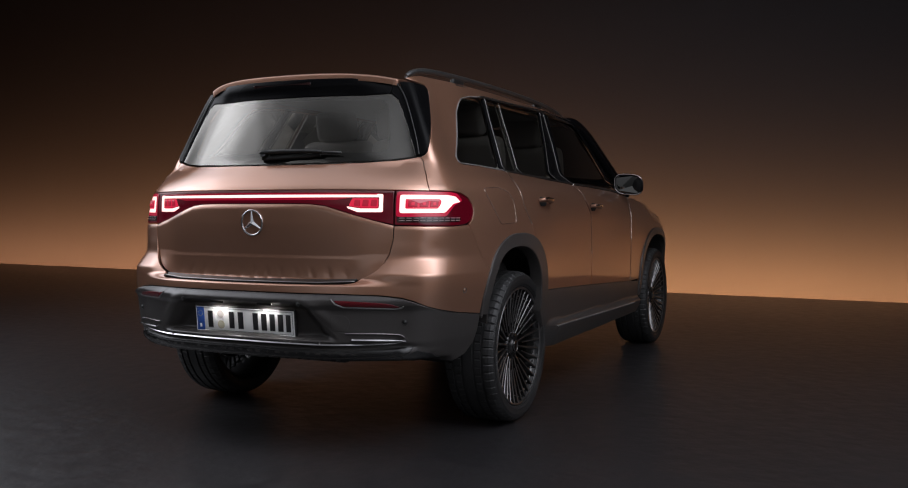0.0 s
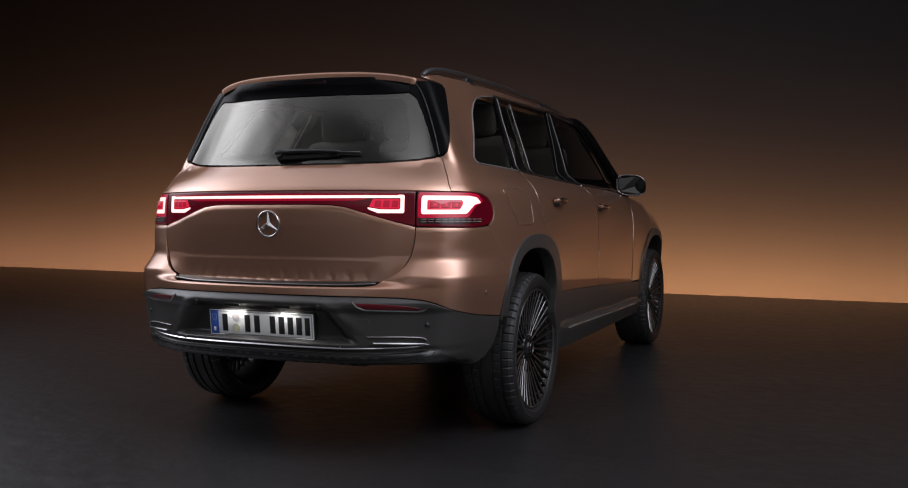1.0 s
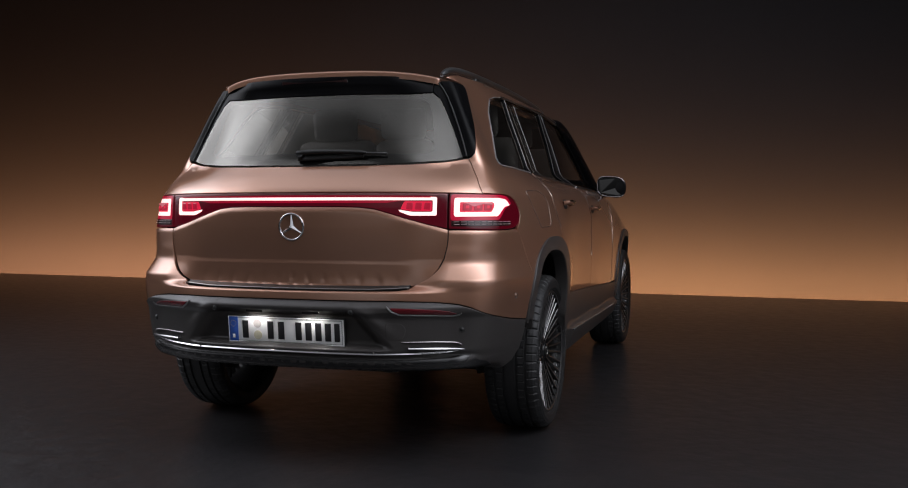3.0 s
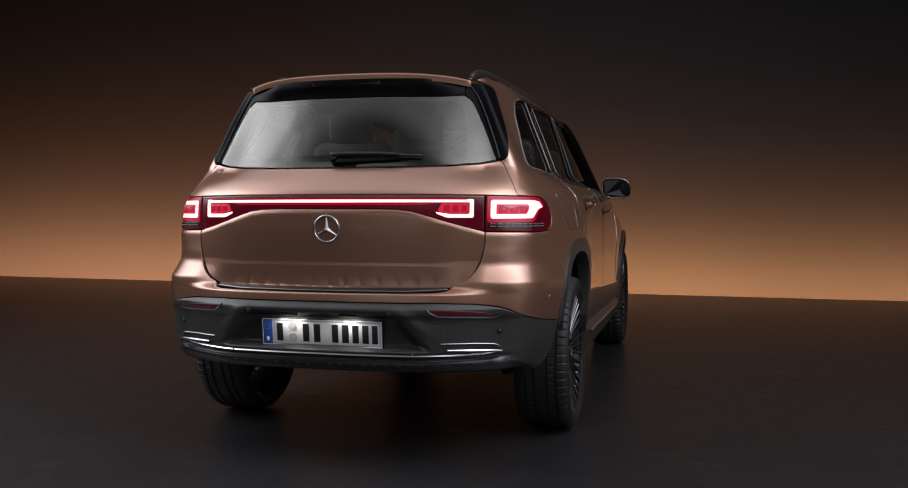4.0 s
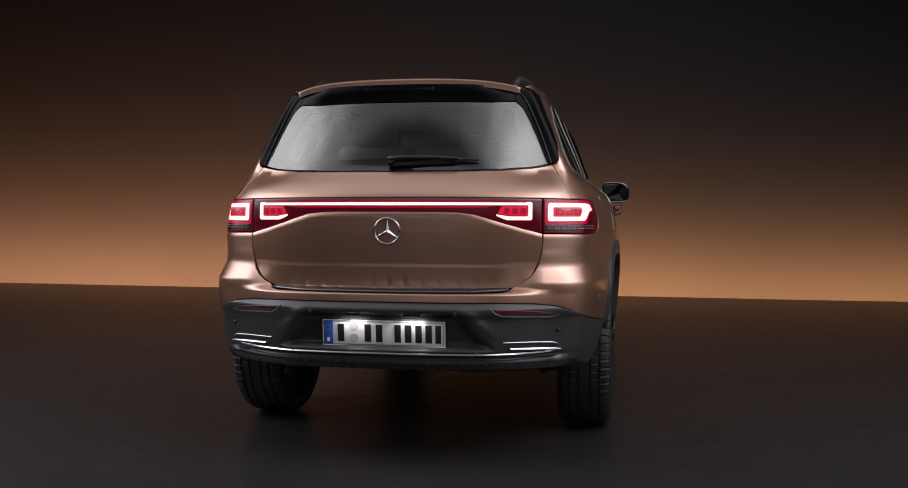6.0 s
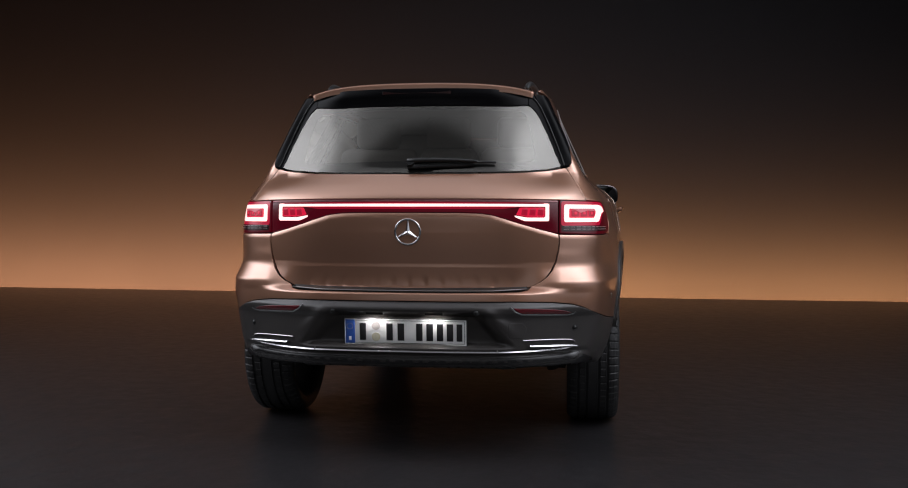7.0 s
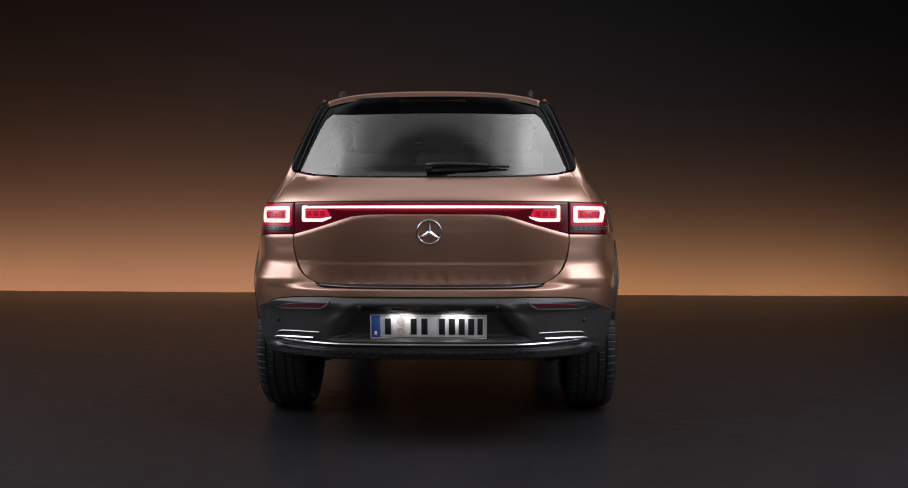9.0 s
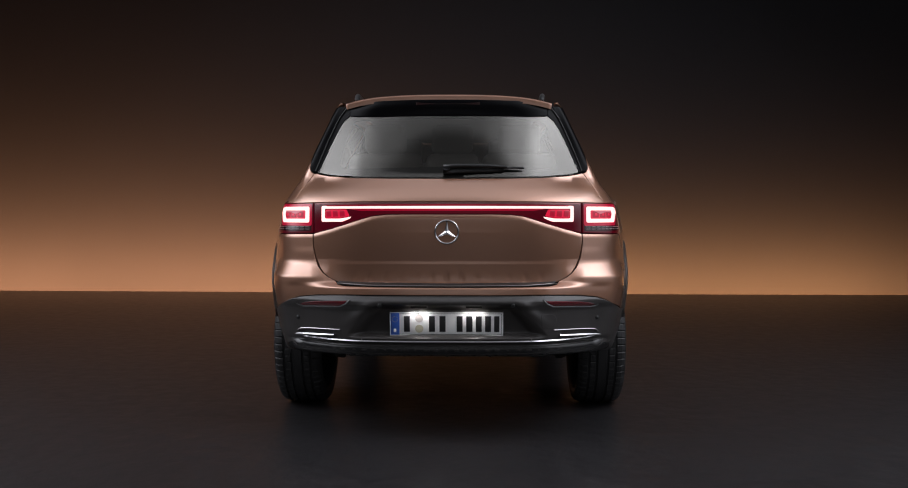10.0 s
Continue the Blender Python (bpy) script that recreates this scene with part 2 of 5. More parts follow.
EDGE_GREY = material("smooth_grey_edge", (0.17, 0.165, 0.165), 0.28)
LIP = grain(material("satin_lip", (0.013, 0.0127, 0.013), 0.26), 500, amount=0.1)
SMOKE = material("smoked_lens", (0.030, 0.012, 0.012), 0.15, 0, Coat_Weight=0.8)
GOLD_MARK = material("plate_gold", (0.55, 0.42, 0.06), 0.4)
MIRROR = material("mirror", (0.11, 0.112, 0.115), 0.02, 1.0)
DISC = grain(material("brake_steel", (0.22, 0.215, 0.21), 0.35, 1.0), 200, amount=0.15)
RUBBER_WORN = grain(material("rubber_marks", (0.07, 0.068, 0.066), 0.6), 400, amount=0.2)
SCREEN_GLASS = glass("screen_glass", (0.05, 0.05, 0.05))
PLATE_GLOW = glow("plate_lamp_glow", (1.0, 0.96, 0.95), 9.0)


# ---- tools ----
def part(name, bm, mat, parent=None, label="", smooth=True):
    """One mesh object under a thing or a part."""
    me = bpy.data.meshes.new(name)
    if smooth:
        for f in bm.faces:
            f.smooth = True
    bm.to_mesh(me)
    bm.free()
    me.materials.append(mat)
    ob = new(name, me)
    ob.parent = parent
    if label:
        tagged(ob, label)
    return ob


def from_lists(name, verts, faces, mat, parent=None, label="", smooth=True, normals=None):
    me = bpy.data.meshes.new(name)
    me.from_pydata([tuple(v) for v in verts], [], faces)
    me.materials.append(mat)
    me.polygons.foreach_set("use_smooth", [smooth] * len(me.polygons))
    if normals is not None:
        me.normals_split_custom_set_from_vertices([tuple(n) for n in normals])
    ob = new(name, me)
    ob.parent = parent
    if label:
        tagged(ob, label)
    return ob


def box(bm, centre, size, bevel=0.0, turn=None, segs=2):
    r = bmesh.ops.create_cube(bm, size=1)["verts"]
    m = Matrix.Translation(centre) @ (turn or Matrix.Identity(4)) @ Matrix.Diagonal((*size, 1))
    bmesh.ops.transform(bm, matrix=m, verts=r)
    if bevel:
        es = list({e for v in r for e in v.link_edges})
        bmesh.ops.bevel(bm, geom=es, offset=bevel, segments=segs, affect="EDGES", profile=0.5)


def tube(points, radius, mat, name, parent, label="", sides=8, closed=False, flat=1.0):
    """A round bar along a line of points."""
    pts = [Vector(p) for p in points]
    n = len(pts)
    verts, faces = [], []
    up0 = Vector((0, 0, 1))
    for i, p in enumerate(pts):
        a, b = pts[(i - 1) % n] if closed or i else p, pts[(i + 1) % n] if closed or i < n - 1 else p
        d = (b - a).normalized()
        u = up0 if abs(d.dot(up0)) < 0.95 else Vector((0, 1, 0))
        sx = d.cross(u).normalized()
        sy = sx.cross(d)
        rad = radius[i] if isinstance(radius, (list, tuple)) else radius
        for k in range(sides):
            c = 2 * math.pi * k / sides
            verts.append(p + sx * math.cos(c) * rad + sy * math.sin(c) * rad * flat)
    for i in range(n if closed else n - 1):
        for k in range(sides):
            j, l = (i + 1) % n, (k + 1) % sides
            faces.append((i * sides + k, i * sides + l, j * sides + l, j * sides + k))
    if not closed:
        faces += [tuple(range(sides)), tuple(range((n - 1) * sides, n * sides))[::-1]]
    return from_lists(name, verts, faces, mat, parent, label)


def smooth_loop(pts, step=0.012, rounds=2, closed=True, soft=()):
    """Corner-cut (Chaikin) and resampled outline."""
    p = [np.array(q, float) for q in pts]
    for _ in range(rounds):
        q = []
        n = len(p)
        for i in range(n if closed else n - 1):
            a, b = p[i], p[(i + 1) % n]
            q += [a * .75 + b * .25, a * .25 + b * .75]
        if not closed:
            q = [p[0]] + q + [p[-1]]
        p = q
    out = []
    n = len(p)
    for i in range(n if closed else n - 1):
        a, b = p[i], p[(i + 1) % n]
        k = max(1, int(math.ceil(np.linalg.norm(b - a) / step)))
        out += [a + (b - a) * j / k for j in range(k)]
    if not closed:
        out.append(p[-1])
    return out


def densify(pts, step=0.012):
    return smooth_loop(pts, step, 0)


def corners(pts, radius):
    """A polygon whose corners are rounded with that radius."""
    p = [np.array(q, float) for q in pts]
    out = []
    for i in range(len(p)):
        a, b, c = p[i - 1], p[i], p[(i + 1) % len(p)]
        u, v = a - b, c - b
        lu, lv = np.linalg.norm(u), np.linalg.norm(v)
        r = min(radius, lu * .45, lv * .45)
        s, e = b + u / lu * r, b + v / lv * r
        for t in (0, .25, .5, .75, 1):
            out.append((1 - t) ** 2 * s + 2 * t * (1 - t) * b + t * t * e)
    return out


def inside(poly, pts):
    x, y = pts[:, 0], pts[:, 1]
    r = np.zeros(len(pts), bool)
    for (x0, y0), (x1, y1) in zip(poly, np.roll(poly, -1, 0)):
        c = (y0 > y) != (y1 > y)
        with np.errstate(divide="ignore", invalid="ignore"):
            r ^= c & (x < (x1 - x0) * (y - y0) / (y1 - y0 + 1e-30) + x0)
    return r


def far_from(poly, pts, d):
    ok = np.ones(len(pts), bool)
    for k in range(0, len(poly)):
        ok &= ((pts - poly[k]) ** 2).sum(1) > d * d
    return ok


def panel(name, outline, mat, parent=None, label="", off=0.0, thick=0.012, edge=0.003, res=0.022, surface=None):
    """A pressed panel on the skin: an outline in (s, z), a rolled edge and a flange behind it. off: how far it stands off the skin,
    a number or a function of s and z."""
    from mathutils.geometry import delaunay_2d_cdt
    at, normal = surface or (skin, skin_normal)
    o = np.array(outline, float)
    keep = np.linalg.norm(o - np.roll(o, 1, 0), axis=1) > 1e-5
    o = o[keep]
    area = (o[:, 0] * np.roll(o[:, 1], -1) - np.roll(o[:, 0], -1) * o[:, 1]).sum()
    if area < 0:
        o = o[::-1]
    d = np.roll(o, -1, 0) - np.roll(o, 1, 0)
    d /= np.linalg.norm(d, axis=1, keepdims=True) + 1e-12
    out2 = np.stack([d[:, 1], -d[:, 0]], 1)
    inner = o - out2 * edge
    lo, hi = o.min(0), o.max(0)
    g = np.stack(np.meshgrid(np.arange(lo[0] + res * .37, hi[0], res), np.arange(lo[1] + res * .41, hi[1], res), indexing="ij"), -1).reshape(-1, 2)
    if len(g):
        g = g[inside(inner, g)]
        g = g[far_from(inner, g, res * .6)]
    n = len(o)
    pts = [Vector(p) for p in inner] + [Vector(p) for p in g]
    vs, _, fs, orig, _, _ = delaunay_2d_cdt(pts, [(i, (i + 1) % n) for i in range(n)], [], 1, 1e-7)
    v2 = np.array([tuple(v) for v in vs])
    index = {}
    for k, srcs in enumerate(orig):
        for q in srcs:
            index[q] = k
    lift = off if callable(off) else (lambda s, z: np.full(np.shape(s), off))

    def place(q, drop):
        return at(q[:, 0], q[:, 1]) + normal(q[:, 0], q[:, 1]) * (lift(q[:, 0], q[:, 1]) - drop)[:, None]
    if callable(off):
        e = 0.002
        nn = np.cross(place(v2 + (e, 0), 0) - place(v2 - (e, 0), 0), place(v2 + (0, e), 0) - place(v2 - (0, e), 0))
        nn /= np.linalg.norm(nn, axis=1, keepdims=True)
    else:
        nn = normal(v2[:, 0], v2[:, 1])
    verts, normals = [place(v2, np.zeros(len(v2)))], [nn]
    rim_n = normal(o[:, 0], o[:, 1])
    side = place(o + out2 * .002, np.zeros(n)) - place(o - out2 * .002, np.zeros(n))
    side /= np.linalg.norm(side, axis=1, keepdims=True) + 1e-12
    for q, drop, a in ((inner + out2 * edge * .7, edge * .3, .7), (o, edge, 0.1), (o, thick, 0.0)):
        verts.append(place(q, np.full(n, drop)))
        m = rim_n * a + side * (1 - a)
        normals.append(m / (np.linalg.norm(m, axis=1, keepdims=True) + 1e-12))
    faces = [tuple(f) for f in fs]
    base = len(v2)
    rings = [[index[i] for i in range(n)]] + [[base + n * k + i for i in range(n)] for k in range(3)]
    for a, b in zip(rings, rings[1:]):
        for i in range(n):
            j = (i + 1) % n
            faces.append((a[i], b[i], b[j], a[j]))
    return from_lists(name, np.concatenate(verts), faces, mat, parent, label, normals=np.concatenate(normals))


def mirrored(half):
    """A closed outline from its right half, which runs from s = 0 to s = 0."""
    h = [tuple(p) for p in half]
    return h + [(-s, z) for s, z in h[::-1]]


def revolve(profile, turns=64, closed=False):
    """A bmesh: (radius, along) turned about the x axis."""
    bm = bmesh.new()
    rows = []
    for k in range(turns):
        a = 2 * math.pi * k / turns
        rows.append([bm.verts.new((x, r * math.cos(a), r * math.sin(a))) for r, x in profile])
    m = len(profile)
    for k in range(turns):
        p, q = rows[k], rows[(k + 1) % turns]
        for i in range(m if closed else m - 1):
            bm.faces.new((p[i], p[(i + 1) % m], q[(i + 1) % m], q[i]))
    bmesh.ops.recalc_face_normals(bm, faces=bm.faces)
    return bm


# ---- the body's outer skin: a loft of plan outlines over the height ----
def pchip(xs, ys):
    """A smooth monotone curve through (xs, ys), as a function of arrays."""
    xs, ys = np.array(xs, float), np.array(ys, float)
    h, d = np.diff(xs), np.diff(ys) / np.diff(xs)
    m = np.zeros(len(xs))
    for i in range(1, len(xs) - 1):
        if d[i - 1] * d[i] > 0:
            a, b = 2 * h[i] + h[i - 1], h[i] + 2 * h[i - 1]
            m[i] = (a + b) / (a / d[i - 1] + b / d[i])
    m[0], m[-1] = d[0], d[-1]

    def curve(v):
        v = np.clip(np.asarray(v, float), xs[0], xs[-1])
        k = np.clip(np.searchsorted(xs, v, side="right") - 1, 0, len(h) - 1)
        t = (v - xs[k]) / h[k]
        return ((1 + 2 * t) * (1 - t) ** 2 * ys[k] + t * (1 - t) ** 2 * h[k] * m[k]
                + t * t * (3 - 2 * t) * ys[k + 1] + t * t * (t - 1) * h[k] * m[k + 1])
    return curve


LEVELS = (0.30, 0.40, 0.47, 0.62, 0.69, 0.72, 0.80, 0.94, 1.02, 1.08, 1.12, 1.197, 1.207, 1.217, 1.30, 1.45, 1.58, 1.63)
rear_0 = pchip(LEVELS, (.16, .06, .035, .03, .034, .123, .137, .145, .125, .122, .145, .2162, .2255, .2296, .264, .322, .372, .39))
rear_1 = pchip(LEVELS, (.165, .068, .045, .04, .044, .131, .1435, .152, .135, .133, .158, .2354, .2455, .2496, .284, .342, .39, .41))
rear_2 = pchip(LEVELS, (.2, .1, .078, .078, .082, .152, .1675, .18, .17, .172, .2, .2869, .2981, .3024, .338, .394, .438, .455))
rear_3 = pchip(LEVELS, (.3, .2, .175, .176, .179, .186, .226, .24, .245, .255, .285, .3884, .4018, .4054, .435, .475, .505, .52))
narrow = pchip(LEVELS, (1, 1, 1, 1, 1, 1, 1, 1, 1, 1, .995, .9698, .9665, .9615, .92, .84, .77, .73))
corner_ax = pchip(LEVELS, (0.74, 0.7645, 0.7752, 0.796, 0.808, 0.809, 0.787, 0.7928, 0.79, 0.785, 0.765, 0.7254, 0.721, 0.7175, 0.6808, 0.6139, 0.5544, 0.5217))
corner_ay = pchip(LEVELS, (0.42, 0.3185, 0.2716, 0.267, 0.274, 0.277, 0.322, 0.3354, 0.36, 0.38, 0.4, 0.444, 0.4486, 0.4506, 0.4724, 0.5047, 0.5462, 0.5731))
corner_bx = pchip(LEVELS, (0.835, 0.846, 0.862, 0.882, 0.888, 0.888, 0.876, 0.864, 0.848, 0.838, 0.82, 0.754, 0.7462, 0.7379, 0.69, 0.623, 0.572, 0.541))
corner_by = pchip(LEVELS, (.6, .57, .55, .54, .54, .54, .545, .55, .555, .57, .59, .6284, .6334, .6363, .66, .68, .7, .72))
flank = pchip(LEVELS, (.86, .89, .9, .912, .915, .916, .918, .918, .912, .9, .872, .7662, .7525, .7479, .71, .642, .587, .56))
haunch = pchip(LEVELS, (.86, .9, .916, .934, .939, .940, .938, .926, .912, .898, .868, .7717, .7598, .7561, .719, .650, .595, .564))
S_KEYS = np.array((-.25, 0, .25, .45, .65, .86, 1.10, 1.55, 2.2, 3.0, 3.8, 4.4, 4.9, 5.25, 5.9, 6.2, 6.5))


def skin(s, z):
    """The point of the skin at s along the plan outline (0: the middle of the tail, 1.55: over the rear axle) and height z."""
    s, z = np.broadcast_arrays(np.asarray(s, float), np.asarray(z, float))
    side, a = np.sign(s) + (s == 0), np.abs(s)
    k, w, o = narrow(z), flank(z), np.ones_like(z)
    g = 1 + .018 * np.clip((z - 1.2) / .2, 0, 1)
    up = np.clip((z - .82) / .26, 0, 1) ** 1.5
    low = np.clip((1.05 - z) / 0.4, 0, 1)
    X = np.stack([-.25 * k, 0 * o, .25 * k, .45 * k, .65 * k, corner_ax(z), corner_bx(z), haunch(z), w * g, w * g, w * .995 * (1 - .05 * up), w * .985 * (1 - .12 * up),
                  w * .93 * (1 - .22 * up), .74 * o, .30 * o, 0 * o, -.30 * o])
    Y = np.stack([rear_1(z), rear_0(z), rear_1(z), rear_2(z), rear_3(z), corner_ay(z), corner_by(z), .95 * o, 1.6 * o,
                  2.4 * o, 3.2 * o, 3.8 * o, 4.3 * o, 4.52 + .04 * low, 4.64 + .04 * low, 4.66 + .04 * low, 4.64 + .04 * low])
    K = S_KEYS[:, None]
    sh = s.shape
    X, Y, a1 = X.reshape(len(S_KEYS), -1), Y.reshape(len(S_KEYS), -1), a.ravel()
    i = np.clip(np.searchsorted(S_KEYS, a1, side="right") - 1, 1, len(S_KEYS) - 3)
    n = np.arange(len(a1))
    h = S_KEYS[i + 1] - S_KEYS[i]
    t = (a1 - S_KEYS[i]) / h
    out = []
    for V in (X, Y):
        d0 = (V[i, n] - V[i - 1, n]) / (S_KEYS[i] - S_KEYS[i - 1])
        d1 = (V[i + 1, n] - V[i, n]) / h
        d2 = (V[i + 2, n] - V[i + 1, n]) / (S_KEYS[i + 2] - S_KEYS[i + 1])
        ha, hc = S_KEYS[i] - S_KEYS[i - 1], S_KEYS[i + 2] - S_KEYS[i + 1]
        m0, m1 = (d0 * h + d1 * ha) / (ha + h), (d1 * hc + d2 * h) / (h + hc)
        out.append((1 + 2 * t) * (1 - t) ** 2 * V[i, n] + t * (1 - t) ** 2 * h * m0 + t * t * (3 - 2 * t) * V[i + 1, n] + t * t * (t - 1) * h * m1)
    return np.stack([out[0].reshape(sh) * side, out[1].reshape(sh), z], -1)


def skin_normal(s, z):
    e = 0.002
    u, v = skin(s + e, z) - skin(s - e, z), skin(s, z + e) - skin(s, z - e)
    n = np.cross(u, v)
    return n / np.linalg.norm(n, axis=-1, keepdims=True)


# ---- the studio ----
FLOOR = grain(material("studio_floor", (0.0156, 0.0142, 0.0154), 0.36, 0, Specular_IOR_Level=0.9), 11, amount=0.3, bump=0.55, rough=0.08, detail=6, distance=0.007)
grain(FLOOR, 2.2, amount=0.25, bump=0.3, detail=4, distance=0.016)
BACKDROP = grain(material("painted_backdrop", (0.0325, 0.0333, 0.038), 0.9), 2.0, amount=0.05)
HALL = grain(material("hall_black", (0.02, 0.02, 0.02), 0.9), 2.0, amount=0.2)


def slab(name, corners_xy, z0, z1, mat, label, category):
    bm = bmesh.new()
    lo, hi = [bm.verts.new((x, y, z0)) for x, y in corners_xy], [bm.verts.new((x, y, z1)) for x, y in corners_xy]
    bm.faces.new(hi), bm.faces.new(lo[::-1])
    n = len(lo)
    for i in range(n):
        j = (i + 1) % n
        bm.faces.new((lo[i], lo[j], hi[j], hi[i]))
    bmesh.ops.recalc_face_normals(bm, faces=bm.faces)
    return tagged(part(name, bm, mat, smooth=False), label, category, kind="structure")


def edge_line(back):
    return [(x, edge_y(x, back)) for x in np.arange(-19, 19.01, .5)]


far = TROUGH + .2
slab("floor", [(19, -12), (-19, -12)][::-1] + edge_line(0)[::-1], -0.2, 0.0, FLOOR, "dark glossy studio floor with faint ripples", "floor")
slab("trough_floor", edge_line(0) + edge_line(far)[::-1], -0.9, -0.8, HALL, "black trough floor behind the studio floor", "floor")
slab("backdrop", edge_line(TROUGH) + edge_line(far)[::-1], -0.8, 9, BACKDROP, "grey studio backdrop lit orange from below", "backdrop")
slab("wall_west", ((-19.3, -12), (-19, -12), (-19, edge_y(-19, far)), (-19.3, edge_y(-19, far))), -0.9, 9, HALL, "matt black studio wall", "wall")
slab("wall_east", ((19, -12), (19.3, -12), (19.3, edge_y(19, far)), (19, edge_y(19, far))), -0.9, 9, HALL, "matt black studio wall", "wall")
slab("wall_south", ((-19, -12.3), (19, -12.3), (19, -12), (-19, -12)), -0.2, 9, HALL, "matt black studio wall", "wall")
slab("ceiling", ((-19.3, -12.3), (19.3, -12.3), (19.3, edge_y(19, far)), (-19.3, edge_y(-19, far))), 9, 9.2, HALL, "matt black studio ceiling", "ceiling")

# ---- the car ----
car = new("suv_car")
tagged(car, "rose-gold metallic electric SUV with lit red tail lamps on dark floor", "car")
REAR_AXLE, FRONT_AXLE, HUB_Z = 0.978, 3.807, 0.357


def band(name, outer, inner, mat, parent, label="", off=0.003, thick=0.006):
    """A raised ring on the skin between two outlines of equally many points."""
    o, i = np.array(outer, float), np.array(inner, float)
    rows = []
    for q, h in ((o, -thick), (o * .93 + i * .07, off), (o * .07 + i * .93, off), (i, -thick)):
        rows.append(skin(q[:, 0], q[:, 1]) + skin_normal(q[:, 0], q[:, 1]) * h)
    n = len(o)
    faces = []
    for k in range(3):
        for a in range(n):
            b = (a + 1) % n
            faces.append((k * n + a, k * n + b, (k + 1) * n + b, (k + 1) * n + a))
    return from_lists(name, np.concatenate(rows), faces, mat, parent, label, smooth=False)


def resample(pts, n):
    p = np.array(pts + [pts[0]], float)
    d = np.concatenate([[0], np.cumsum(np.linalg.norm(np.diff(p, axis=0), axis=1))])
    t = np.linspace(0, d[-1], n, endpoint=False)
    return np.stack([np.interp(t, d, p[:, 0]), np.interp(t, d, p[:, 1])], 1)


def skin_line(pts, off, step=0.03):
    q = np.array(smooth_loop(pts, step, 0, closed=False))
    h = off(q[:, 0], q[:, 1])[:, None] if callable(off) else off
    return skin(q[:, 0], q[:, 1]) + skin_normal(q[:, 0], q[:, 1]) * h


def ramp(v, a, b):
    t = np.clip((v - a) / (b - a), 0, 1)
    return t * t * (3 - 2 * t)


def arch(s0, s1, mid=1.507, half=.391, base=.50, rise=.396, n=24):
    """The line of a wheel arch from s0 to s1."""
    out = []
    for s in np.linspace(s0, s1, n):
        u = min(abs(s - mid) / half, 1)
        p = 2.3 if s < mid < 3 else 2.5
        out.append((float(s), base + rise * (1 - u ** p) ** (1 / p)))
    return out


# inner shell behind the panel gaps
su, zu = np.arange(-6.2, 6.2001, .031), np.arange(.36, 1.181, .03)
grid = skin(*np.meshgrid(su, zu, indexing="ij")) - skin_normal(*np.meshgrid(su, zu, indexing="ij")) * .05
nz = len(zu)
cells = []
for i in range(len(su) - 1):
    for j in range(nz - 1):
        c = grid[i, j]
        clear = min(math.hypot(c[1] - REAR_AXLE, c[2] - HUB_Z), math.hypot(c[1] - FRONT_AXLE, c[2] - HUB_Z))
        if clear > .49 and not (c[1] > 2.9 and c[2] > .84) and not (abs(su[i]) < .46 and .44 < c[2] < .66):
            cells.append((i * nz + j, (i + 1) * nz + j, (i + 1) * nz + j + 1, i * nz + j + 1))
from_lists("inner_shell", grid.reshape(-1, 3), cells, UNDER, car, "black inner body shell")

# tailgate
WIN_BASE = [(0, 1.20), (.285, 1.202), (.462, 1.207), (.585, 1.217), (.70, 1.233)]
upper = [(0, 1.088), (.40, 1.088), (.62, 1.086), (.790, 1.083), (.772, 1.15), (.745, 1.19), (.716, 1.2285)] + [(s, z - .003) for s, z in WIN_BASE[::-1]]
tailgate = panel("tailgate", densify(mirrored(upper)), PAINT, car, "rose-gold painted tailgate skin")
BAR_LOW = [(0, 1.031), (.213, 1.031), (.29, 1.029), (.35, 1.022), (.41, 1.004), (.48, .982), (.55, .961), (.63, .942)]
lower = [(0, .716), (.37, .717), (.47, .718), (.515, .724), (.549, .739), (.577, .760), (.598, .786), (.617, .823), (.628, .87), (.631, .90), (.631, .938)] + [(s, z - .003) for s, z in BAR_LOW[::-1][1:]]


def lean(knots, at):
    """How far a profile runs in depth, from (height, tilt in degrees) pairs, reckoned from the height at."""
    h = np.arange(.70, 1.06, .0005)
    run = np.cumsum(np.tan(np.radians(np.interp(h, [k[0] for k in knots], [k[1] for k in knots])))) * .0005
    return h, run - np.interp(at, h, run)


GATE = lean([(.70, 6), (.72, 5), (.76, 0), (.797, -4), (.802, 6), (.808, 9), (.814, -6), (.85, -6), (.90, -4), (.96, -1.5), (1.0, 1), (1.05, 2)], 1.02)


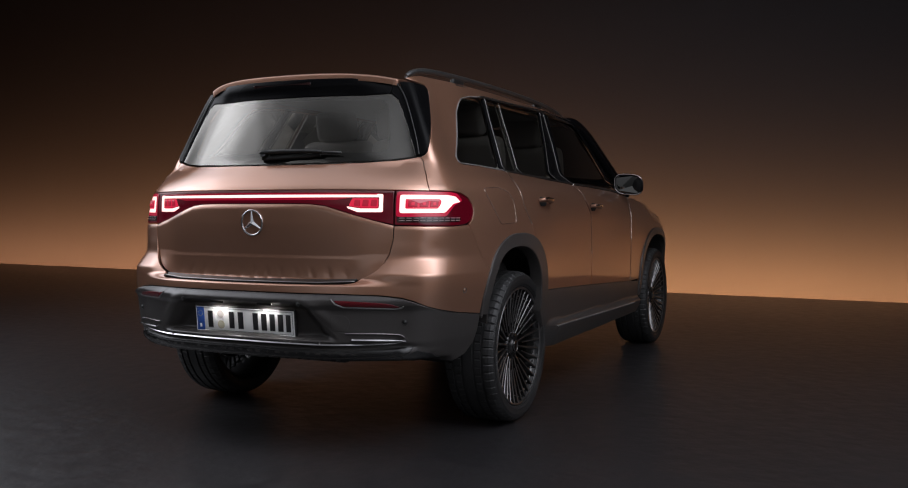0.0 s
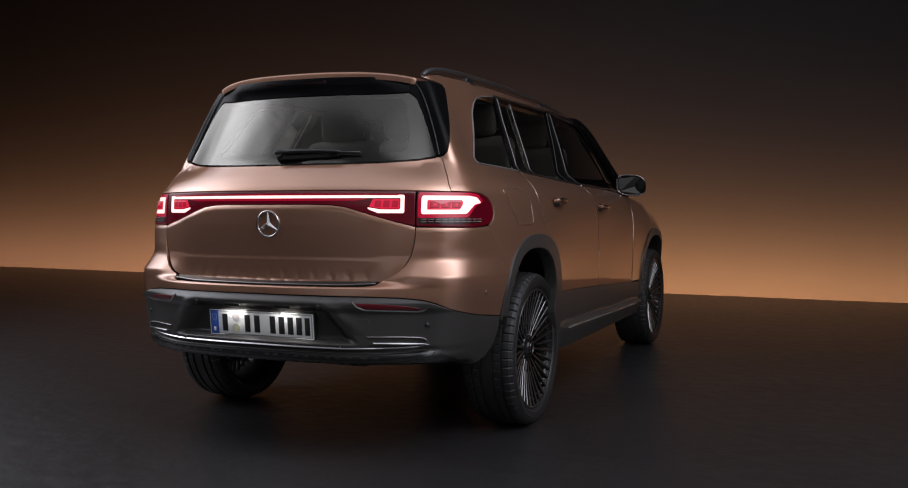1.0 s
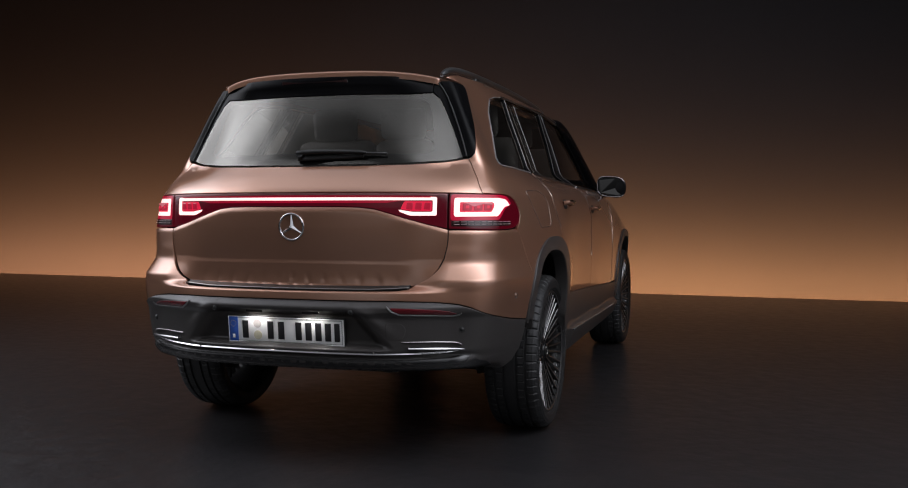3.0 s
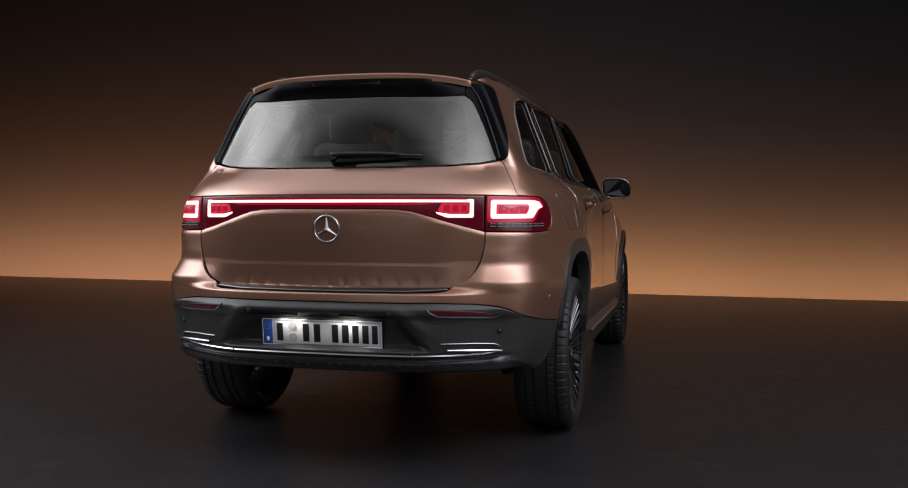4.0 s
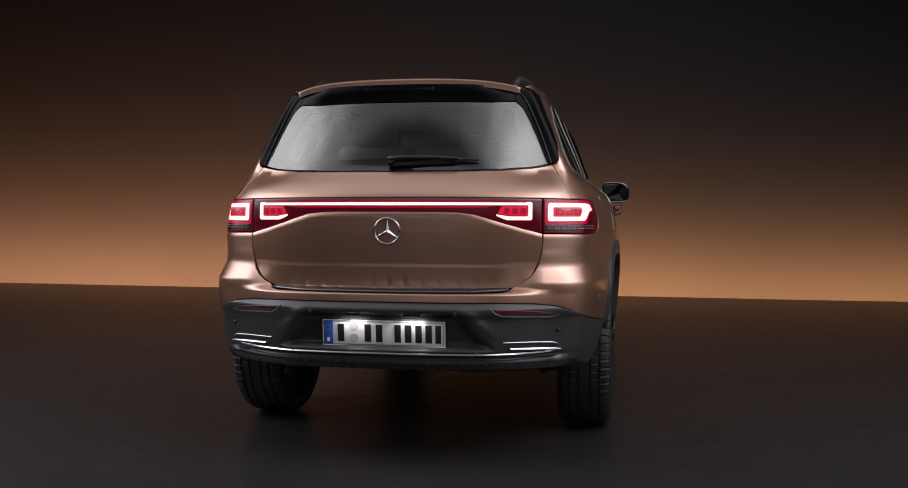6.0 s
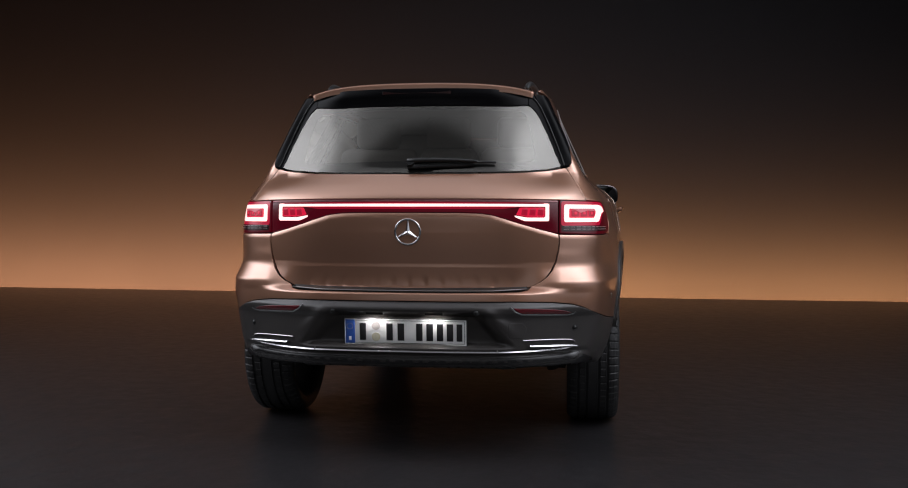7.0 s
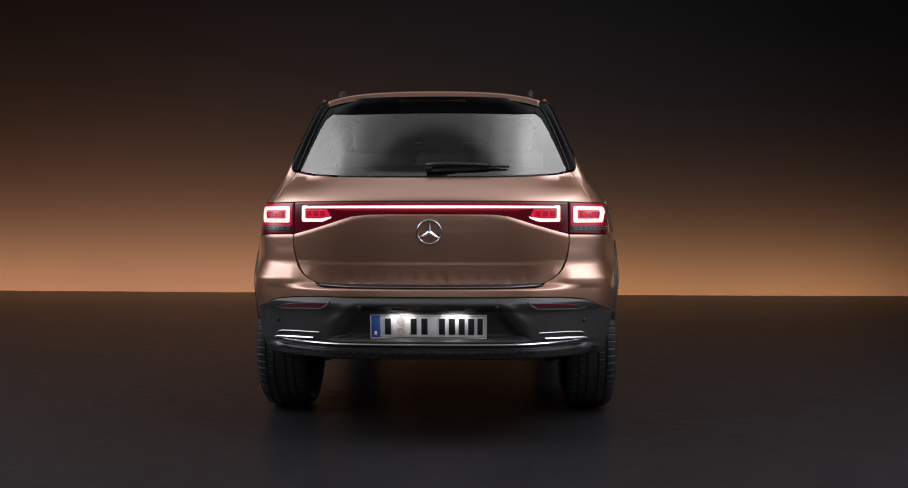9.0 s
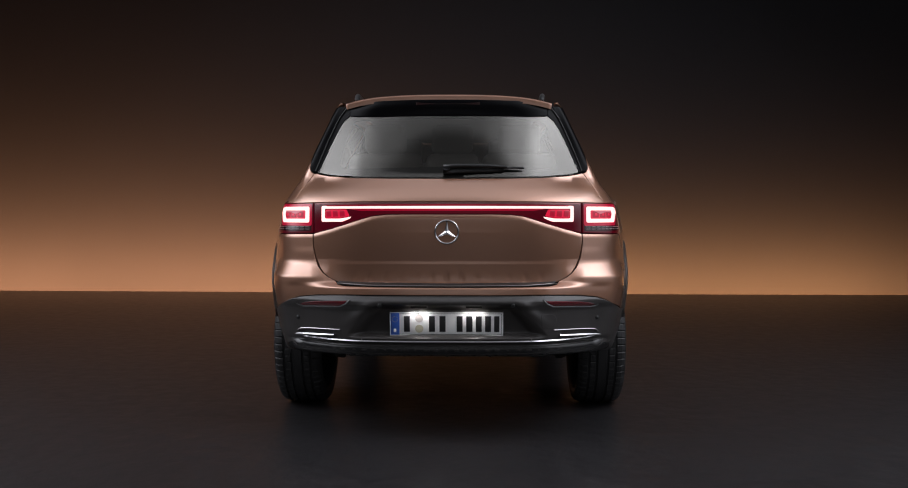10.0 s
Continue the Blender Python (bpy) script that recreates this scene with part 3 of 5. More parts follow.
def gate_relief(s, z):
    """The fold across the tailgate, its hollow lower edge, and ripples along it that put reflected streaks into the
    shape.
    """
    a = ramp(z, .775, .733) * ramp(np.abs(s), .50, .42)
    up = np.clip((.95 - z) / .13, 0, 1)
    outer = -.009 * up * up - 1.6 * np.clip(.805 - z, 0, 1) ** 2
    middle = skin(s, z)[:, 1] - skin(s, np.full(np.shape(s), 1.02))[:, 1] - np.interp(z, *GATE)
    w = ramp(np.abs(s), .56, .40)
    roll = np.clip(1 - (np.interp(np.abs(s), [p[0] for p in BAR_LOW], [p[1] for p in BAR_LOW]) - z) / .024, 0, 1) ** 2
    wave = np.cos(s * 2 * np.pi / .0745 + .5 * np.sin(8 * s) + 22 * np.tanh(s / .12) * (z - .72))
    return w * middle + (1 - w) * outer - .009 * roll - .0030 * a * (.5 + .5 * wave) ** 3 * (.75 + .25 * np.sin(17 * s + 1))


panel("lower_panel", densify(mirrored(lower), .007), PAINT, tailgate, off=gate_relief, res=.007, edge=.002)
GLASS_SIDE = [(.680, 1.236), (.670, 1.29), (.661, 1.356), (.648, 1.43), (.632, 1.487), (.598, 1.514)]
gl = [(s, z + .004) for s, z in WIN_BASE[:-1]] + GLASS_SIDE + [(.56, 1.511), (.49, 1.506), (.377, 1.504), (0, 1.502)]
rear_window = panel("rear_window", densify(mirrored(gl), .02), REAR_GLASS, tailgate, "tinted rear window", off=lambda s, z: -.002 + .006 * (1 - ((z - 1.365) / .15) ** 2), thick=.004, edge=.001)
# the black printed border behind the pane
fo = resample(mirrored(gl), 240)
fi = resample(mirrored([(0, 1.257), (.45, 1.251), (.53, 1.255), (.556, 1.268), (.563, 1.30), (.572, 1.38), (.577, 1.44), (.573, 1.472), (.55, 1.488), (0, 1.490)]), 240)
ro = skin(fo[:, 0], fo[:, 1]) - skin_normal(fo[:, 0], fo[:, 1]) * .0065
ri = skin(fi[:, 0], fi[:, 1]) - skin_normal(fi[:, 0], fi[:, 1]) * .0065
from_lists("printed_border", np.concatenate([ro, ri]), [(a, (a + 1) % 240, 240 + (a + 1) % 240, 240 + a) for a in range(240)], BLACK_SATIN, tailgate, "black printed window border")
for sg in (1, -1):
    d = [(.717, 1.236), (.755, 1.241), (.80, 1.258), (.834, 1.284), (.885, 1.328), (.933, 1.378), (.972, 1.428), (1.0, 1.476), (1.02, 1.52), (1.022, 1.548), (1.0, 1.562), (.74, 1.568), (.665, 1.566), (.70, 1.49), (.717, 1.43), (.719, 1.33)]
    panel("pillar_trim", densify([(sg * s, z) for s, z in d]), BLACK_TRIM, tailgate, "gloss black pillar trim", off=.003, edge=.004)
    d2 = [(.683, 1.2365), (.7145, 1.237), (.7155, 1.33), (.713, 1.43), (.696, 1.49), (.660, 1.566), (.618, 1.563), (.602, 1.518), (.636, 1.489), (.652, 1.43), (.665, 1.356), (.674, 1.29)]
    panel("window_edge", densify([(sg * s, z) for s, z in d2]), BLACK_TRIM, tailgate, "gloss black window edge", edge=.002)
    fin = smooth_loop([(sg * .640, 1.560), (sg * .668, 1.530), (sg * .692, 1.490), (sg * .706, 1.43), (sg * .711, 1.33), (sg * .709, 1.24)], .02, 2, closed=False)
    tube(skin_line(fin, .004), [.0035] + [.0028] * 400, BLACK_SATIN, "window_fin", tailgate, "thin black air fin beside the window", sides=6)
hood_low = [(0, 1.504), (.377, 1.506), (.49, 1.508), (.56, 1.513), (.598, 1.516), (.615, 1.562), (.50, 1.567), (0, 1.568)]


def under_lip(s, z):
    """How far the panel under the spoiler leans out to meet its lip; it closes towards its ends."""
    return .002 + .036 * np.clip((z - 1.508) / .055, 0, 1) * ramp(np.abs(s), .63, .40)


panel("spoiler_underside", densify(mirrored(hood_low)), BLACK_TRIM, tailgate, "gloss black panel under the spoiler", off=under_lip)
panel("brake_lamp", corners([(-.19, 1.545), (.19, 1.545), (.19, 1.556), (-.19, 1.556)], .003), SMOKE, tailgate, "unlit dark red high brake lamp", off=lambda s, z: under_lip(s, z) + .0008, edge=.0008, thick=.02, res=.01)

# light bar across the tailgate
bar = [(0, 1.086), (.40, 1.086), (.629, 1.083), (.629, .944)] + BAR_LOW[::-1][1:]
light_bar = panel("light_bar", densify(mirrored(bar), .01), RED_DARK, car, "dark red light bar lens", off=-.004, res=.016)
panel("bar_trim", densify(mirrored([(0, 1.0845), (.40, 1.0845), (.624, 1.082), (.624, 1.0745), (0, 1.0765)])), BAR_TRIM, light_bar, "thin reddish grey trim", off=-.001, thick=.005, edge=.001, res=.01)
panel("light_strip", densify(mirrored([(0, 1.0675), (.575, 1.0665), (.575, 1.0560), (0, 1.0550)]), .01), RED_CORE, light_bar, "glowing pinkish white light strip", off=.0, thick=.008, edge=.002, res=.01)
# two red emissive strips imitate the bloom below and above the light strip
panel("red_strip", densify(mirrored([(0, 1.0535), (.46, 1.0535), (.40, 1.045), (0, 1.0445)]), .01), RED_STRIP, light_bar, "red strip glowing as the light strip's bloom", off=-.002, thick=.006, edge=.001, res=.01)
panel("red_strip", densify(mirrored([(0, 1.0755), (.57, 1.0735), (.57, 1.0695), (0, 1.0705)]), .01), RED_STRIP, light_bar, "red strip glowing as the light strip's bloom", off=-.002, thick=.006, edge=.001, res=.01)
for sg in (1, -1):
    m = lambda pts: [(sg * s, z) for s, z in pts]
    hook = [(.588, 1.069), (.588, .994), (.49, .994), (.452, 1.010), (.448, 1.018), (.50, 1.009), (.568, 1.009), (.573, 1.014), (.573, 1.056), (.56, 1.069)]
    panel("lamp_hook", densify(m(corners(hook, .008)), .006), RED_CORE, light_bar, "glowing hook-shaped light guide", off=.0005, thick=.01, edge=.002, res=.008)
    panel("lamp_field", densify(m(corners([(.455, 1.020), (.50, 1.012), (.570, 1.012), (.570, 1.052), (.47, 1.052)], .006)), .008), RED_GLOW, light_bar, "red lit lamp field", off=-.003, thick=.005, edge=.001, res=.01)
    for k in range(3):
        a = .476 + .032 * k
        panel("lamp_element", densify(m(corners([(a, 1.019), (a + .024, 1.017), (a + .026, 1.046), (a + .004, 1.046)], .004)), .006), RED_DEEP, light_bar, "clear red lamp cell", off=.0, thick=.006, edge=.003, res=.008)

# tail lamps on the corners
for sg in (1, -1):
    m = lambda pts: [(sg * s, z) for s, z in pts]
    lamp = [(.637, 1.083), (.80, 1.081), (.93, 1.079)] + smooth_loop([(.93, 1.079), (1.0, 1.073), (1.06, 1.054), (1.094, 1.026), (1.098, .995), (1.075, .963), (1.03, .943), (.96, .9385)], .01, 2, closed=False) + [(.90, .938), (.80, .939), (.637, .943)]
    tail_lamp = panel("tail_lamp", densify(m(lamp), .01), RED_LIT, car, "red tail lamp lens with glowing ring", off=-.001, res=.016)
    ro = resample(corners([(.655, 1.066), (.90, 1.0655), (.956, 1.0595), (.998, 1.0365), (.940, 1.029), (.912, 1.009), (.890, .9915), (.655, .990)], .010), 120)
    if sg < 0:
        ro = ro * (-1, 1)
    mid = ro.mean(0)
    # a dim red emissive band round the ring stands in for its bloom
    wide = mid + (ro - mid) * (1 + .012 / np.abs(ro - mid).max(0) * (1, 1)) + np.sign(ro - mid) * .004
    band("ring_bloom", wide, mid + (ro - mid) * .985, HALO, tail_lamp, "red glowing band painted round the ring as its bloom", off=.0006)
    panel("clear_chamber", densify(m(corners([(.688, 1.0465), (.842, 1.0465), (.846, 1.037), (.79, 1.039), (.745, 1.029), (.715, 1.040)], .003)), .006), CLEAR_CELL, tail_lamp, "clear pinkish lamp chamber", off=.0078, thick=.004, edge=.001, res=.012)
    panel("lamp_ring", densify([tuple(p) for p in ro], .006), RED_CORE, tail_lamp, "glowing pinkish white lamp ring", off=.0012, thick=.006, edge=.002, res=.012)
    panel("lamp_field", densify(m(corners([(.681, 1.048), (.848, 1.048), (.859, 1.040), (.858, 1.028), (.843, 1.008), (.681, 1.008)], .006)), .008), RED_GLOW, tail_lamp, "red lit lamp field", off=.0028, thick=.003, edge=.001, res=.012)
    for k in range(3):
        a = .693 + .053 * k
        panel("lamp_element", densify(m(corners([(a, 1.014), (a + .044, 1.014), (a + .044, 1.042), (a, 1.042)], .004)), .006), RED_DEEP, tail_lamp, "clear red lamp cell", off=.0052, thick=.006, edge=.003, res=.01)
        panel("lamp_core", corners(m([(a + .014, 1.022), (a + .030, 1.022), (a + .030, 1.034), (a + .014, 1.034)]), .003), RED_GLOW, tail_lamp, "small red lamp core", off=.0067, thick=.003, edge=.001, res=.01)
    panel("lamp_base", densify(m(corners([(.645, .975), (.90, .972), (1.0, .965), (.98, .952), (.645, .951)], .006)), .01), SMOKE, tail_lamp, "smoked clear lower lens", off=.0005, thick=.004, edge=.001, res=.014)
    for k in range(10):
        a = .655 + .034 * k
        for zz in (.968, .958):
            panel("lamp_slat", m([(a, zz), (a + .026, zz), (a + .026, zz + .0028), (a, zz + .0028)]), SLAT, tail_lamp, "dim lens slat", off=.002, thick=.002, edge=.0005, res=.02)

# badge
badge = new("badge")
badge.parent = car
tagged(badge, "round chrome badge with three spokes")
BC = Vector((0, .1235, .948))
tilt = Matrix.Rotation(radians(4), 4, "X")
ringpts = [BC + tilt @ Vector((.0535 * math.cos(a), 0, .0535 * math.sin(a))) for a in np.linspace(0, 2 * math.pi, 48, endpoint=False)]
tube(ringpts, .0046, CHROME, "badge_ring", badge, closed=True, sides=10)
for k in range(3):
    a = math.pi / 2 + k * 2 * math.pi / 3
    bm = bmesh.new()
    d, e = Vector((math.cos(a), 0, math.sin(a))), Vector((-math.sin(a), 0, math.cos(a)))
    tip = [bm.verts.new(BC + tilt @ (d * .051 + e * .0022 * q)) for q in (-1, 1)]
    mid = [bm.verts.new(BC + tilt @ (e * .0105 * q - d * .004)) for q in (-1, 1)]
    ridge = [bm.verts.new(BC + tilt @ (d * .051 + Vector((0, -.003, 0)))), bm.verts.new(BC + tilt @ (Vector((0, -.010, 0)) - d * .004))]
    bm.faces.new((tip[0], mid[0], ridge[1], ridge[0])), bm.faces.new((ridge[0], ridge[1], mid[1], tip[1]))
    part("badge_spoke", bm, CHROME, badge, smooth=False)

# wiper
wiper = new("rear_wiper")
wiper.parent = car
tagged(wiper, "black rear wiper resting on the window")


def on_glass(s, z, off):
    return Vector(skin(np.array([s]), np.array([z]))[0] + skin_normal(np.array([s]), np.array([z]))[0] * off)


wl = [on_glass(s, z, .024) for s, z in ((-.02, 1.2445), (.03, 1.2465), (.10, 1.2475), (.20, 1.2465), (.265, 1.2435), (.29, 1.2420))]
tube(wl, [.013, .0145, .0135, .012, .010, .006], BLACK_SATIN, "wiper_arm", wiper, flat=.75, sides=12)
tube([on_glass(s, z, .018) for s, z in ((.24, 1.244), (.31, 1.2415), (.375, 1.2405))], [.006, .0055, .005], BLACK_SATIN, "wiper_tip", wiper)
tube([on_glass(s, z, .008) for s, z in ((-.02, 1.226), (.10, 1.229), (.22, 1.233), (.275, 1.238))], .0065, RUBBER, "wiper_blade", wiper, flat=1.5)
tube([on_glass(-.005, 1.234, -.004), on_glass(-.005, 1.237, .03)], .016, BLACK_SATIN, "wiper_pivot", wiper, sides=14)

# bumper
top = [(0, .698), (.36, .699), (.47, .7005), (.505, .7065), (.520, .7205), (.553, .736), (.581, .757), (.602, .783), (.621, .821), (.632, .87), (.6352, .90), (.6352, .936), (.906, .9335), (.96, .934), (1.03, .9385), (1.0535, .9395),
       (1.0885, .8825), (1.1237, .815)] + arch(1.169, 1.121, n=14) + [(1.116, .556), (1.08, .560), (1.0, .572), (.915, .591), (.83, .612), (.76, .633), (.70, .646), (.60, .6565), (.46, .6625), (0, .664)]


FOLD = lean([(.70, 0), (.715, 2), (.732, 3), (.738, 32), (.77, 30), (.795, 26), (.818, 4), (.85, 1)], .712)


def scoop(s, z):
    """The hollow under each tail lamp: upright below the lamp, then flaring out to a sharp fold."""
    a = np.abs(s)
    roll = .005 * np.clip(1 - (.937 - z) / .020, 0, 1) ** 2
    low, high = skin(s, np.full(np.shape(s), .712)), skin(s, np.full(np.shape(s), .83))
    out = skin_normal(s, np.full(np.shape(s), .70)) * (1, 1, 0)
    own, whole = ((low - skin(s, z)) * out).sum(1), ((low - high) * out).sum(1)
    new_run = np.clip(np.interp(z, *FOLD), 0, None) / np.interp(.83, *FOLD) * whole
    return -roll + .92 * (own - new_run) * ramp(a, 1.18, 1.04) * ramp(a, .56, .64) * ramp(z, .88, .83) * (z > .712)


bumper = panel("rear_bumper", densify(mirrored(top)), PAINT, car, "rose-gold rear bumper top", off=scoop, res=.0065, edge=.002)
low = [(0, .660), (.46, .6585), (.60, .6525), (.70, .642), (.76, .629), (.83, .608), (.915, .587), (1.0, .568), (1.08, .556), (1.118, .552), (1.112, .49), (1.093, .43), (1.045, .384), (.97, .356), (.87, .342), (.74, .336), (.60, .343), (.37, .354), (0, .360)]


def plate_bay(s, z):
    """The hollow that holds the number plate, and the rolled lip below it."""
    a = np.abs(s)
    edge = .262 + (.645 - z) * .95
    bay = ramp(a, edge + .042, edge - .03) * ramp(z, .628, .592) * ramp(z, .463, .490)
    ridge = .011 * np.exp(-((a - edge - .062) / .035) ** 2) * ramp(z, .50, .585) * ramp(z, .655, .61)
    lip = .015 * ramp(z, .442, .420) * ramp(z, .372, .404) * ramp(a, 1.0, .70)
    groove = -.010 * ramp(z, .460, .450) * ramp(z, .436, .444) * ramp(a, .85, .72)
    brow = .018 * (ramp(z, .590, .622) - ramp(z, .632, .661)) * ramp(a, 1.02, .70) - .048 * ramp(z, .392, .352) * ramp(a, 1.0, .85)
    return -.052 * bay + ridge + lip + groove + brow


cladding = panel("bumper_cladding", densify(mirrored(low)), PLASTIC, car, "dark grey grained bumper cladding", off=plate_bay, res=.010)
panel("lip_trim", densify(mirrored([(0, .433), (.50, .433), (.66, .437), (.74, .443), (.775, .441), (.74, .426), (.62, .412), (.37, .405), (0, .403)]), .02), LIP, cladding, "black satin lower lip", off=lambda s, z: plate_bay(s, z) + .0025, thick=.008, edge=.003, res=.014)
panel("lower_valance", densify(mirrored([(0, .3995), (.37, .4015), (.62, .4085), (.74, .4225), (.79, .432), (.86, .415), (.90, .385), (.86, .352), (.74, .344), (.60, .351), (.37, .362), (0, .368)]), .02), LIP, cladding, "black satin lower valance", off=lambda s, z: plate_bay(s, z) + .0015, thick=.008, edge=.004, res=.014)
sill_plate = panel("loading_sill", densify(mirrored([(0, .700), (.36, .701), (.488, .707), (.502, .7195), (.49, .7198), (.37, .7165), (0, .7135)])), BLACK_SATIN, car, "black ribbed loading sill guard", off=.001, thick=.01, res=.012)
tube(skin_line([(-.505, .7075), (-.36, .7015), (0, .7005), (.36, .7015), (.505, .7075)], .003), .0028, SATIN, "sill_edge", sill_plate, "bright sill edge")
for sg in (1, -1):
    m = lambda pts: [(sg * s, z) for s, z in pts]
    refl = panel("reflector", densify(m(corners([(.445, .6365), (.515, .6335), (.60, .6275), (.655, .6205), (.697, .6085), (.668, .6045), (.57, .608), (.485, .6115), (.460, .6225)], .008)), .008), REFLECTOR, cladding, "dark red reflector strip", off=lambda s, z: plate_bay(s, z) + .0025, thick=.014, edge=.003, res=.010)
    tube(skin_line(m([(.434, .6415), (.452, .6215), (.480, .6085), (.57, .6045), (.67, .6005), (.702, .6055), (.712, .613)]), lambda s, z: plate_bay(s, z) + .001, .01), .0030, EDGE_GREY, "reflector_rim", cladding, "smooth grey reflector rim")
    panel("chrome_fin", densify(m([(.4875, .5035), (.60, .5028), (.686, .4998), (.708, .4955), (.723, .486), (.718, .4845), (.703, .4925), (.684, .4962), (.60, .4992), (.4875, .5000)])), CHROME_DULL, cladding, "thin chrome fin", off=lambda s, z: .005 + .006 * np.clip((.505 - z) / .010, 0, 1), thick=.01, edge=.0015, res=.012)
    panel("chrome_blade", densify(m(corners([(.506, .4800), (.60, .4790), (.70, .4757), (.728, .4730), (.737, .4705), (.728, .4680), (.70, .4685), (.60, .4702), (.516, .4732)], .004))), CHROME, cladding, "bright chrome blade", off=lambda s, z: .006 + .012 * np.clip((.488 - z) / .015, 0, 1), thick=.014, edge=.004, res=.012)
    for s, z in ((.300, .6195), (.720, .546)):
        p, n = skin(np.array([s * sg]), np.array([z]))[0], skin_normal(np.array([s * sg]), np.array([z]))[0]
        p = p + n * (float(plate_bay(np.array([s]), np.array([z]))[0]) + .001)
        q = Vector(n).to_track_quat("Z", "Y").to_matrix()
        pts = [Vector(p) + q @ Vector((.0105 * math.cos(a), .0105 * math.sin(a), 0)) for a in np.linspace(0, 2 * math.pi, 24, endpoint=False)]
        tube(pts, .0016, BLACK_SATIN, "sensor_ring", cladding, closed=True, sides=6)
        bm = bmesh.new()
        bmesh.ops.create_cone(bm, cap_ends=True, segments=20, radius1=.0095, radius2=.008, depth=.004, matrix=Matrix.Translation(p) @ q.to_4x4())
        part("parking_sensor", bm, BLACK_SATIN, cladding, "small round parking sensor")
    p, n = skin(np.array([1.012 * sg]), np.array([.664]))[0], skin_normal(np.array([1.012 * sg]), np.array([.664]))[0]
    q = Vector(n).to_track_quat("Z", "Y").to_matrix()
    tube([Vector(p) + Vector(n) * .001 + q @ Vector((.0105 * math.cos(a), .0105 * math.sin(a), 0)) for a in np.linspace(0, 2 * math.pi, 24, endpoint=False)], .0014, SATIN_GREY, "sensor_ring", bumper, closed=True, sides=6)
    bm = bmesh.new()
    bmesh.ops.create_cone(bm, cap_ends=True, segments=20, radius1=.0095, radius2=.008, depth=.004, matrix=Matrix.Translation(p) @ q.to_4x4())
    part("parking_sensor", bm, PAINT, bumper, "small round parking sensor")
panel("chrome_strip", densify(mirrored([(0, .4585), (.386, .4575), (.554, .4592), (.645, .4612), (.685, .4645), (.705, .4665), (.703, .4630), (.685, .4605), (.645, .4572), (.554, .4548), (.386, .4525), (0, .4535)])), CHROME, cladding, "long thin chrome strip", off=lambda s, z: .002 + .009 * np.clip((.461 - z) / .009, 0, 1), thick=.012, edge=.001, res=.012)
for sg in (1, -1):
    p = skin(np.array([.386 * sg]), np.array([.4575]))[0]
    bm = bmesh.new()
    box(bm, (p[0], p[1] - .006, p[2]), (.004, .008, .011), .001)
    part("strip_joint", bm, SATIN, cladding)
panel("tow_cover", densify(corners([(.432, .509), (.492, .508), (.505, .55), (.490, .574), (.428, .575)], .014), .006), PLASTIC, cladding, "square tow eye cover", off=lambda s, z: plate_bay(s, z) + .0012, thick=.008, edge=.0025, res=.012)

# number plate
plate = new("number_plate")
plate.parent = car
tagged(plate, "white number plate with blue band and dark bars")
plate.matrix_local = pose(0, .067, .531, 5.5, 0, 0)


def plate_piece(name, x0, x1, z0, z1, depth, mat, label="", bevel=.0015, y=0.0):
    bm = bmesh.new()
    box(bm, ((x0 + x1) / 2, y - depth / 2, (z0 + z1) / 2), (x1 - x0, depth, z1 - z0), bevel)
    return part(name, bm, mat, plate, label)


plate_piece("plate_holder", -.262, .262, -.058, .0575, .012, BLACK_SATIN, "black plate holder", y=.012)
plate_piece("plate_sheet", -.2575, .2575, -.0535, .0535, .002, WHITE_PLATE)
plate_piece("blue_band", -.256, -.214, -.052, .052, .001, BLUE_PLATE, "blue band", .0003, y=-.002)
plate_piece("small_mark", -.240, -.229, -.038, -.022, .0006, WHITE_PLATE, "small white mark", .0002, y=-.003)
for k in range(12):
    a = 2 * math.pi * k / 12
    plate_piece("small_mark", -.235 + .0125 * math.cos(a) - .0012, -.235 + .0125 * math.cos(a) + .0012, .022 + .0125 * math.sin(a) - .0012, .022 + .0125 * math.sin(a) + .0012, .0004, GOLD_MARK, "", .0001, y=-.003)
for x0, x1 in ((-.2575, .2575),):
    for z in (-.052, .052):
        plate_piece("plate_edge", x0, x1, z - .0016, z + .0016, .0035, WHITE_PLATE, "", .001)
for x in (-.256, .256):
    plate_piece("plate_edge", x - .0016, x + .0016, -.0505, .0505, .0035, WHITE_PLATE, "", .001)
for x0, x1, z0, z1 in ((-.2505, .2505, .0468, .0482), (-.2505, .2505, -.0482, -.0468), (-.2505, -.2491, -.047, .047), (.2491, .2505, -.047, .047)):
    plate_piece("plate_line", x0, x1, z0, z1, .0008, INK, "thin black border line", .0002, y=-.0022)
for x, w in ((-.180, .027), (-.066, .027), (-.018, .028), (.060, .027), (.104, .028), (.147, .027), (.189, .027), (.2285, .024)):
    plate_piece("dark_bar", x - w / 2, x + w / 2, -.0365, .0365, .0014, INK, "", .0006, y=-.0022)
for z, mt in ((.026, SEAL_GREY), (-.022, SEAL)):
    bm = bmesh.new()
    bmesh.ops.create_cone(bm, cap_ends=True, segments=28, radius1=.0185, radius2=.0185, depth=.0014, matrix=Matrix.Translation((-.124, -.0028, z)) @ Matrix.Rotation(math.pi / 2, 4, "X"))
    part("seal", bm, mt, plate, "round sticker", smooth=False)
